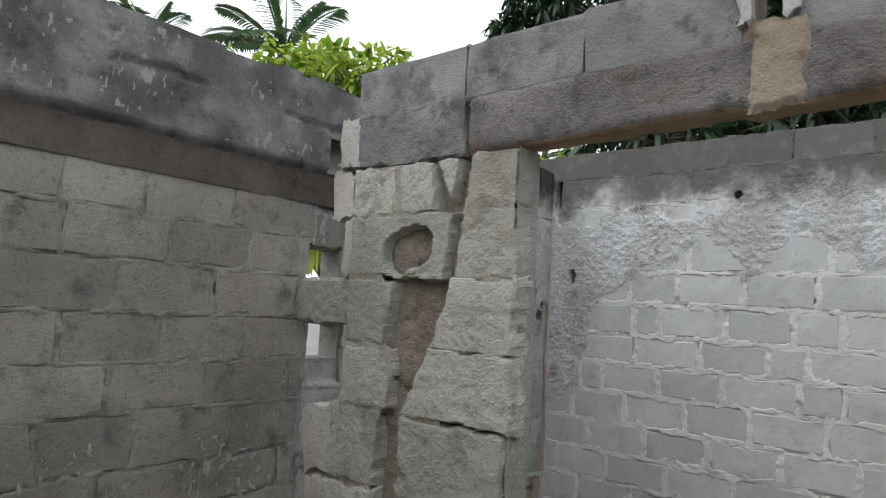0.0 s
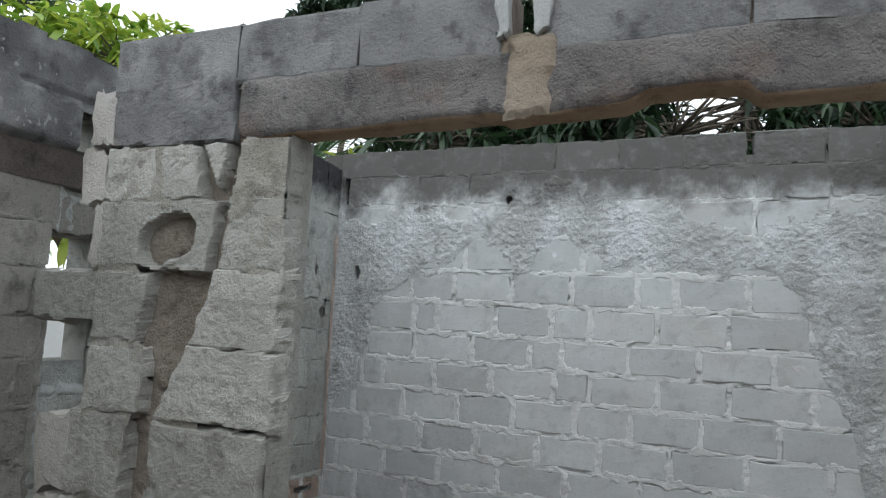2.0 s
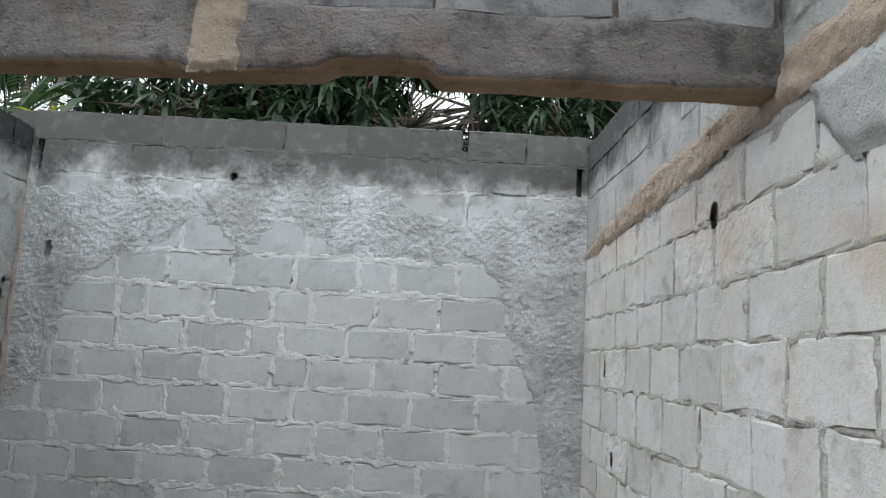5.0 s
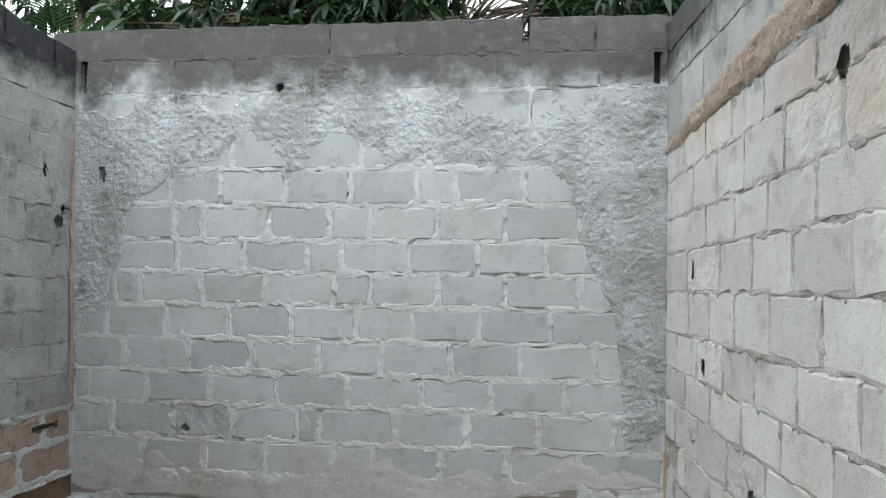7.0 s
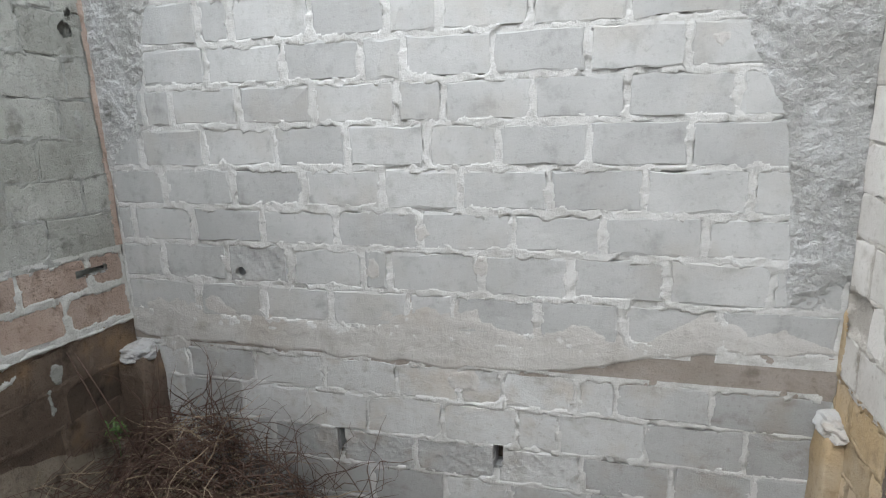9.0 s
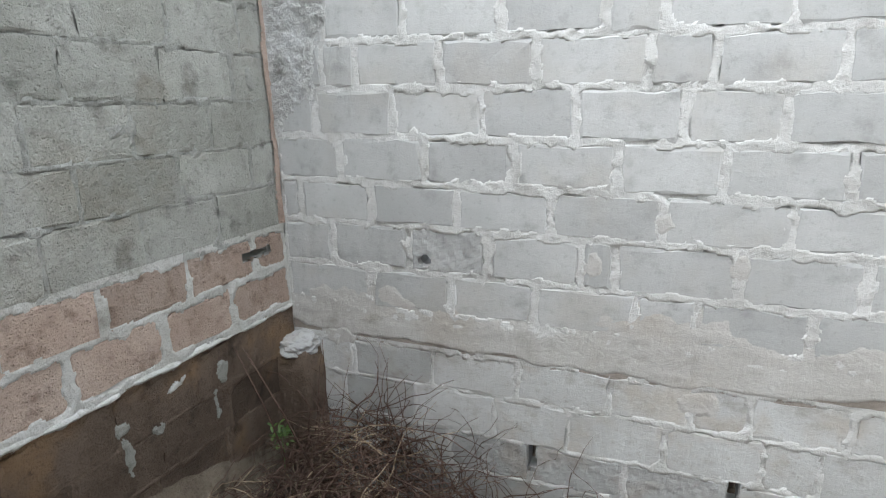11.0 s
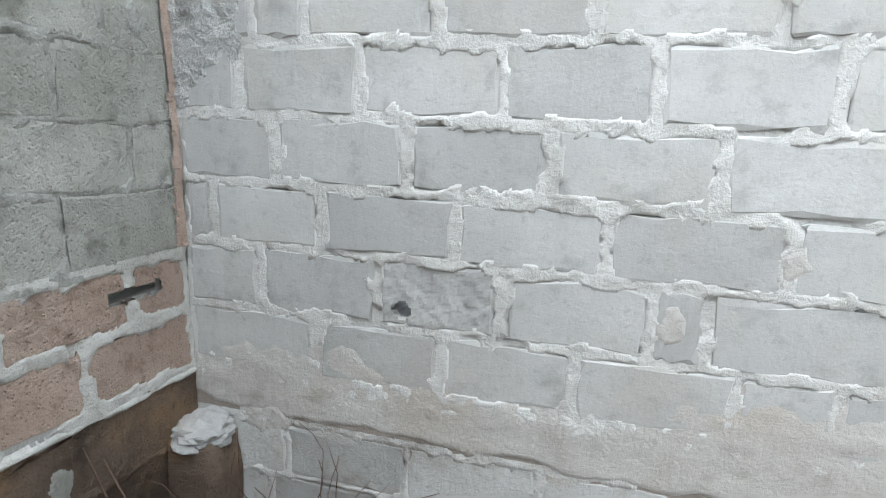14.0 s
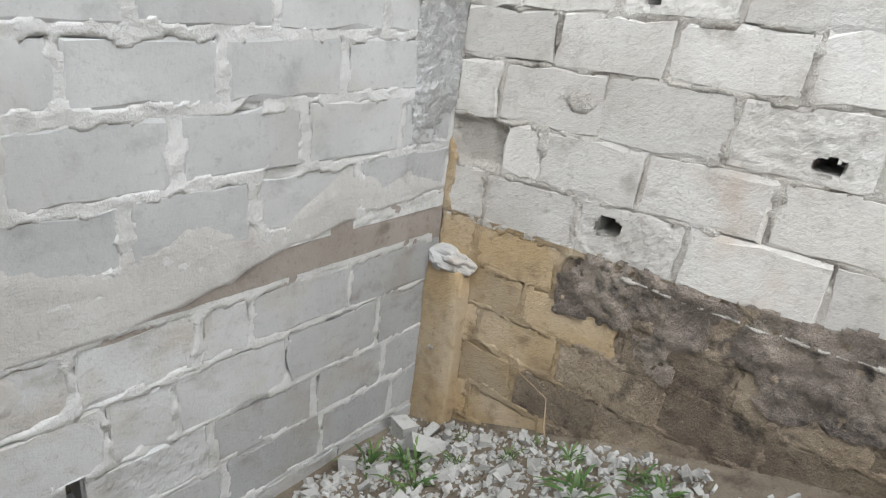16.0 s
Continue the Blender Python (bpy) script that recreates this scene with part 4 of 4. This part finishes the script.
lay(rlow_rects, P_RIGHT, lambda u, z: M_OCHRE if u < (0.67 if z > -0.14 else 1.0 if z > -0.34 else 0.6) else M_SOOT, wall_right, rough=0.010)

# ---- vegetation ----


def leaves(points, dirs, ups, length, width, droop):
    """Blades of six corners each, as arrays."""
    dirs = dirs / np.linalg.norm(dirs, axis=1, keepdims=True)
    side = np.cross(dirs, ups)
    side /= np.linalg.norm(side, axis=1, keepdims=True) + 1e-9
    nrm = np.cross(side, dirs)
    L, Wd = length[:, None], width[:, None]
    down = np.array([0, 0, -1.0])
    p = lambda f, s, k: points + dirs * L * f + side * Wd * s + nrm * Wd * k + down * L * droop * f * f
    v = np.stack([p(0, 0, 0), p(0.35, -0.5, 0.12), p(0.35, 0.5, 0.12), p(0.7, -0.4, 0.1), p(0.7, 0.4, 0.1), p(1, 0, 0)], 1)
    n = len(points)
    k = np.arange(n)[:, None] * 6
    f = [k + np.array([0, 2, 1]), k + np.array([3, 4, 5])]
    q = k + np.array([1, 2, 4, 3])
    return v.reshape(-1, 3), [*np.concatenate(f).tolist(), *q.tolist()]


def limb(path, r0, r1, sides=7):
    verts, faces = [], []
    n = len(path)
    for i, c in enumerate(path):
        c = Vector(c)
        d = (Vector(path[min(i + 1, n - 1)]) - Vector(path[max(i - 1, 0)])).normalized()
        a = d.orthogonal().normalized()
        b = d.cross(a)
        r = r0 + (r1 - r0) * i / (n - 1)
        verts += [tuple(c + (a * math.cos(6.2832 * j / sides) + b * math.sin(6.2832 * j / sides)) * r) for j in range(sides)]
    faces = [[i * sides + j, i * sides + (j + 1) % sides, (i + 1) * sides + (j + 1) % sides, (i + 1) * sides + j] for i in range(n - 1) for j in range(sides)]
    faces += [list(range(sides))[::-1], [(n - 1) * sides + j for j in range(sides)]]
    return verts, faces


def merge(parts):
    verts, faces = [], []
    for v, f in parts:
        k = len(verts)
        verts += [tuple(p) for p in v]
        faces += [[i + k for i in q] for q in f]
    return verts, faces


# openings through the crowns: a point, the way through, the radius
CANOPY_GAPS = [((3.05, 0.0, 3.6), (0.021, 0.944, 0.329), 0.5), ((-0.15, 0.0, 3.47), (-0.539, 0.801, 0.259), 0.35), ((4.5, 0.0, 3.5), (0.28, 0.91, 0.30), 0.2)]


def tree(x, y, base, blobs, clusters, leaf, width, material, label, seed, per=12, droop=0.5, trunk_r=0.16):
    """Trunk, limbs to each mass of foliage, and whorls of leaves at the twig ends."""
    g = np.random.default_rng(seed)
    root = new("tree")
    root.location = (x, y, base)
    tagged(root, label, "tree", kind="thing")
    fork = np.array([0, 0, 1.6])
    trunk = mesh_object("trunk", *limb([(0, 0, -0.1), (0.05, 0.02, 0.7), tuple(fork)], trunk_r, trunk_r * 0.7), M_BARK, root)
    limbs, pts, outs = [], [], []
    vol = np.array([b[3] * b[4] * b[5] for b in blobs])
    for b, share in zip(blobs, vol / vol.sum()):
        c, r = np.array(b[:3]), np.array(b[3:])
        mid = (fork + c) / 2 + g.normal(0, 0.15, 3)
        mesh_object("limb", *limb([tuple(fork), tuple(mid), tuple(c)], trunk_r * 0.6, trunk_r * 0.15, 6), M_BARK, root)
        n = max(4, int(clusters * share))
        d = g.normal(0, 1, (n, 3))
        d /= np.linalg.norm(d, axis=1, keepdims=True)
        rad = g.uniform(0.25, 1.0, n) ** 0.45 * g.uniform(0.75, 1.12, n)
        p = c + d * rad[:, None] * r
        for q in p[:: max(1, n // 30)]:
            limbs.append(limb([tuple(c), tuple((c + q) / 2 + g.normal(0, 0.08, 3)), tuple(q)], trunk_r * 0.14, 0.006, 4))
        pts.append(p)
        outs.append(d)
    mesh_object("branchwork", *merge(limbs), M_BARK, root)["kind"] = "stuff"
    p, d = np.concatenate(pts), np.concatenate(outs)
    keep = np.ones(len(p), bool)
    for (o, way, r) in CANOPY_GAPS:
        rel = p + np.array([x, y, base]) - np.array(o)
        keep &= np.linalg.norm(np.cross(rel, np.array(way)), axis=1) > r * g.uniform(0.6, 1.3, len(p))
    p, d = p[keep], d[keep]
    n = len(p)
    pp = np.repeat(p, per, 0) + g.normal(0, 0.03, (n * per, 3))
    dd = np.repeat(d, per, 0) * 0.5 + g.normal(0, 0.75, (n * per, 3)) + np.array([0, 0, -0.15])
    up = np.array([0, 0, 1.0]) + g.normal(0, 0.3, (n * per, 3))
    ln = leaf * g.uniform(0.6, 1.25, n * per)
    v, f = leaves(pp, dd, up, ln, ln * width, droop)
    crown = mesh_object("crown", v.tolist(), f, material, root)
    return root


MANGO = "dense dark green mango tree behind the block wall"
tree(0.9, 2.2, 0.4, [(0, 0, 4.0, 1.7, 1.4, 1.3), (-0.5, -0.9, 3.35, 1.3, 0.8, 0.6), (1.0, -0.6, 3.4, 1.3, 0.9, 0.8), (0.2, 0.6, 5.4, 1.6, 1.4, 1.0)], 800, 0.27, 0.21, M_MANGO, MANGO, 11)
tree(3.4, 2.5, 0.4, [(0, 0, 4.0, 1.6, 1.4, 1.4), (-0.7, -0.9, 3.4, 1.2, 0.9, 0.7), (1.0, -0.8, 3.4, 1.3, 0.9, 0.8), (0, 0.5, 5.4, 1.7, 1.5, 1.0)], 800, 0.25, 0.20, M_MANGO, MANGO, 12)
tree(6.2, 2.4, 0.4, [(0, 0, 3.9, 1.7, 1.6, 1.5), (-0.8, -0.8, 3.3, 1.2, 1.0, 0.8), (0.2, 0.3, 5.4, 1.7, 1.6, 1.0)], 900, 0.25, 0.2, M_MANGO, MANGO, 13)
tree(2.2, 5.2, 0.4, [(0, 0, 4.6, 3.2, 1.5, 1.8), (-2.0, 0.3, 4.2, 1.6, 1.3, 1.4), (2.2, 0, 4.2, 1.8, 1.3, 1.5)], 800, 0.26, 0.24, M_MANGO, "dark mango tree set further behind the wall", 14)
tree(-3.4, 5.0, 0.4, [(0.1, 0, 6.6, 1.3, 1.2, 0.9), (0.9, -0.3, 6.9, 1.2, 1.0, 0.9), (-0.5, 0.2, 5.6, 1.0, 1.0, 0.8)], 520, 0.26, 0.24, M_MANGO, "tall leafy tree rising beyond the ruin", 15)
tree(-2.0, -0.7, 0.4, [(0, 0, 3.75, 0.8, 0.8, 0.5), (-0.5, -0.7, 3.6, 0.7, 0.7, 0.45), (0.4, 0.7, 3.55, 0.6, 0.6, 0.45), (-0.2, -1.3, 3.2, 0.6, 0.6, 0.4), (0.2, -0.2, 2.5, 0.8, 0.9, 0.6)], 620, 0.17, 0.34, M_BRIGHT, "yellow-green leafy bush beyond the side wall", 16, per=9, droop=0.3, trunk_r=0.07)
tree(-0.9, 1.3, 0.4, [(0.1, 0, 2.9, 0.6, 0.6, 0.5), (0.4, -0.1, 2.5, 0.5, 0.5, 0.5)], 160, 0.22, 0.22, M_BRIGHT, "bright green bush behind the wall corner", 17, per=9, droop=0.4, trunk_r=0.06)


def palm(x, y, base, height, fronds, size, seed, label):
    g = np.random.default_rng(seed)
    root = new("palm_tree")
    root.location = (x, y, base)
    tagged(root, label, "palm", kind="thing")
    mesh_object("trunk", *limb([(0, 0, -0.1), (0.08, 0, height * 0.5), (0, 0, height)], 0.16, 0.11, 9), M_BARK, root)
    for i in range(fronds):
        az, el = 6.2832 * i / fronds + g.uniform(-0.2, 0.2), g.uniform(0.1, 1.25)
        d = np.array([math.cos(az) * math.cos(el), math.sin(az) * math.cos(el), math.sin(el)])
        s = np.linspace(0, 1, 26)
        rib = np.array([0, 0, height]) + d * s[:, None] * size + np.array([0, 0, -1.0]) * (s[:, None] ** 2) * size * 0.55 * math.cos(el)
        tang = np.gradient(rib, axis=0)
        side = np.cross(tang, [0, 0, 1.0])
        side /= np.linalg.norm(side, axis=1, keepdims=True) + 1e-9
        pp, dd = [], []
        for k in range(3, 26):
            for sg in (-1, 1):
                pp.append(rib[k])
                dd.append(side[k] * sg + tang[k] / np.linalg.norm(tang[k]) * 0.8 + np.array([0, 0, 0.15]))
        pp, dd = np.array(pp), np.array(dd)
        ln = size * 0.32 * np.repeat(np.sin(np.linspace(0.5, 2.9, 23)), 2) * g.uniform(0.85, 1.1, 46)
        v, f = leaves(pp, dd, np.tile([0, 0, 1.0], (46, 1)), ln, np.full(46, 0.035 * size), 0.35)
        rv, rf = limb([tuple(q) for q in rib[::5]], 0.025, 0.006, 4)
        v2, f2 = merge([(v.tolist(), f), (rv, rf)])
        mesh_object("frond", v2, f2, M_PALM, root)


palm(-4.9, 0.5, 0.4, 5.1, 15, 1.5, 21, "feathery palm tree beyond the side wall")
palm(-6.9, -0.7, 0.4, 5.2, 12, 1.2, 22, "smaller palm tree far beyond the side wall")
palm(-2.6, 3.3, 0.4, 3.7, 11, 1.6, 23, "low palm tree behind the wall corner")

house = slab("neighbour_house", Plane((-6.0, 6.0, 0), (0, -1, 0), (1, 0, 0)), 0, 7.0, 0.2, 2.0, -0.2, 0, [], M_PAINT, "low white-painted house wall beyond the ruin", "house")
house["kind"] = "thing"
mesh_object("roof", *limb([(-6.1, 6.2, 2.05), (-6.1, 2.5, 2.06), (-6.1, -1.2, 2.05)], 0.12, 0.12, 6), M_RUST, house, False, "rusty sheet-metal roof edge")

# ---- brush heap in the corner ----
brush = new("brush_heap")
tagged(brush, "heap of dry brown brushwood and vines in the corner", "brushwood", kind="stuff")
r = random.Random(5)


def twig(start, heading, length, curl, thick, n=7):
    p, d, path = Vector(start), Vector(heading).normalized(), []
    for _ in range(n):
        path.append(tuple(p))
        d = (d + Vector((r.gauss(0, curl), r.gauss(0, curl), r.gauss(-0.06, curl)))).normalized()
        p = p + d * (length / n)
        p.x, p.y = max(p.x, 0.03), min(p.y, -0.03)
        p.z = max(p.z, float(ground_z(p.x, p.y)) + 0.01)
    return limb(path, thick, thick * 0.4, 4)


def heap_top(x, y):
    return float(ground_z(x, y)) + 0.70 * math.exp(-((x - 0.55) / 0.6) ** 2 - ((y + 0.30) / 0.45) ** 2)


parts, straw = [], []
for i in range(900):
    x, y = abs(r.gauss(0.60, 0.45)) + 0.04, -abs(r.gauss(0.34, 0.36)) - 0.04
    z0 = float(ground_z(x, y))
    z = z0 + (heap_top(x, y) - z0) * r.uniform(0.1, 1.0)
    az = r.uniform(0, 6.28)
    (straw if i % 6 == 0 else parts).append(twig((x, y, z), (math.cos(az), math.sin(az), r.uniform(-0.2, 0.35)), r.uniform(0.25, 0.75), 0.22, r.uniform(0.0022, 0.0048)))
for i in range(60):
    x, y = r.uniform(0.2, 1.5), -r.uniform(0.04, 0.4)
    parts.append(twig((x, y, heap_top(x, y) - 0.1), (r.gauss(0, 0.35), r.gauss(0, 0.2), 1), r.uniform(0.3, 0.75), 0.2, r.uniform(0.0025, 0.0045), 9))
for i in range(34):
    x, y = r.uniform(0.45, 1.75), -r.uniform(0.04, 0.35)
    parts.append(twig((x, y, float(ground_z(x, y)) + 0.15), (r.gauss(0.15, 0.4), r.gauss(0, 0.2), 1), r.uniform(0.4, 0.95), 0.26, r.uniform(0.002, 0.004), 10))
for k in range(2):
    parts.append(limb([(0.35 + 0.15 * k, -0.65, -0.5), (0.22 + 0.1 * k, -0.62, -0.2), (0.05 + 0.06 * k, -0.6, 0.12)], 0.005, 0.003, 4))
mesh_object("twigs", *merge(parts), M_TWIG, brush)
mesh_object("straw", *merge(straw), M_STRAW, brush, True, "pale dry straw")

g = np.random.default_rng(31)
weed = new("weed")
weed.location = (0.20, -0.50, -0.50)
weed.scale = (0.6, 0.6, 0.6)
tagged(weed, "small green weed among the brushwood", "weed", kind="thing")
n = 60
d = g.normal(0, 1, (n, 3)) + np.array([0, 0, 0.5])
v, f = leaves(g.normal(0, 0.05, (n, 3)) + np.array([0, 0, 0.12]), d, np.tile([0, 0, 1.0], (n, 1)), g.uniform(0.05, 0.10, n), g.uniform(0.018, 0.03, n), 0.3)
mesh_object("foliage", v.tolist(), f, M_GRASS, weed)["kind"] = "stuff"
mesh_object("stem", *limb([(0, 0, -0.25), (0.02, 0, -0.05), (0, 0, 0.15)], 0.006, 0.003, 5), M_GRASS, weed)

# ---- rubble and grass on the floor ----


def chips(count, x0, x1, y0, y1, size, seed):
    g = np.random.default_rng(seed)
    verts, faces = [], []
    cube = [(-1, -1, -1), (1, -1, -1), (1, 1, -1), (-1, 1, -1), (-1, -1, 1), (1, -1, 1), (1, 1, 1), (-1, 1, 1)]
    for _ in range(count):
        x, y = g.uniform(x0, x1), g.uniform(y0, y1)
        s = size * g.lognormal(0, 0.45)
        turn = Euler(g.uniform(0, 6.28, 3)).to_matrix()
        k = len(verts)
        c = Vector((x, y, float(ground_z(x, y)) + s * 0.25))
        dim = Vector((1, g.uniform(0.6, 1), g.uniform(0.3, 0.6))) * s
        verts += [tuple(c + turn @ Vector([a * b * g.uniform(0.6, 1.1) for a, b in zip(q, dim)])) for q in cube]
        faces += [[k + i for i in q] for q in ((3, 2, 1, 0), (4, 5, 6, 7), (0, 1, 5, 4), (1, 2, 6, 5), (2, 3, 7, 6), (3, 0, 4, 7))]
    return verts, faces


dry_stick = mesh_object("dry_stick", *limb([(3.93, -0.95, float(ground_z(3.93, -0.95)) + 0.01), (4.02, -0.85, -0.62), (4.12, -0.78, -0.55), (4.13, -0.62, -0.50)], 0.005, 0.003, 5), M_STRAW)
tagged(dry_stick, "pale dry stick leaning against the footing", "stick", kind="thing")
rubble = mesh_object("rubble", *merge([chips(2600, 2.9, 4.18, -1.5, -0.05, 0.0105, 41), chips(700, 1.2, 4.1, -2.6, -0.1, 0.018, 42), chips(60, 3.2, 4.1, -1.2, -0.1, 0.024, 43)]), M_CHIP, None, False)
tagged(rubble, "pale grey chippings strewn over the earth", "rubble", kind="stuff")


def tuft(x, y, blades, size, seed):
    g = np.random.default_rng(seed)
    root = new("grass_tuft")
    root.location = (x, y, float(ground_z(x, y)))
    tagged(root, "tuft of fresh green grass growing in rubble", "grass", "grass tufts by the wall", "thing")
    d = g.normal(0, 0.5, (blades, 3))
    d[:, 2] = g.uniform(0.5, 1.4, blades)
    v, f = leaves(g.normal(0, 0.02, (blades, 3)) * [1, 1, 0], d, np.tile([0, 0, 1.0], (blades, 1)), size * g.uniform(0.5, 1.2, blades), np.full(blades, size * 0.07), 0.5)
    mesh_object("grass_clump", v.tolist(), f, M_GRASS, root)["kind"] = "stuff"


for i, (x, y, b, s) in enumerate(((3.75, -0.35, 26, 0.22), (3.6, -0.5, 18, 0.18), (3.95, -0.75, 20, 0.12), (3.8, -1.15, 30, 0.20), (4.0, -1.3, 18, 0.16), (4.05, -0.45, 14, 0.08), (3.5, -0.9, 16, 0.12), (3.55, -1.35, 20, 0.16), (3.85, -0.55, 16, 0.10), (4.02, -1.0, 22, 0.13), (3.65, -0.2, 22, 0.2), (3.4, -0.6, 14, 0.1), (3.9, -1.4, 24, 0.18), (4.1, -0.8, 12, 0.08))):
    tuft(x, y, b, s, 50 + i)
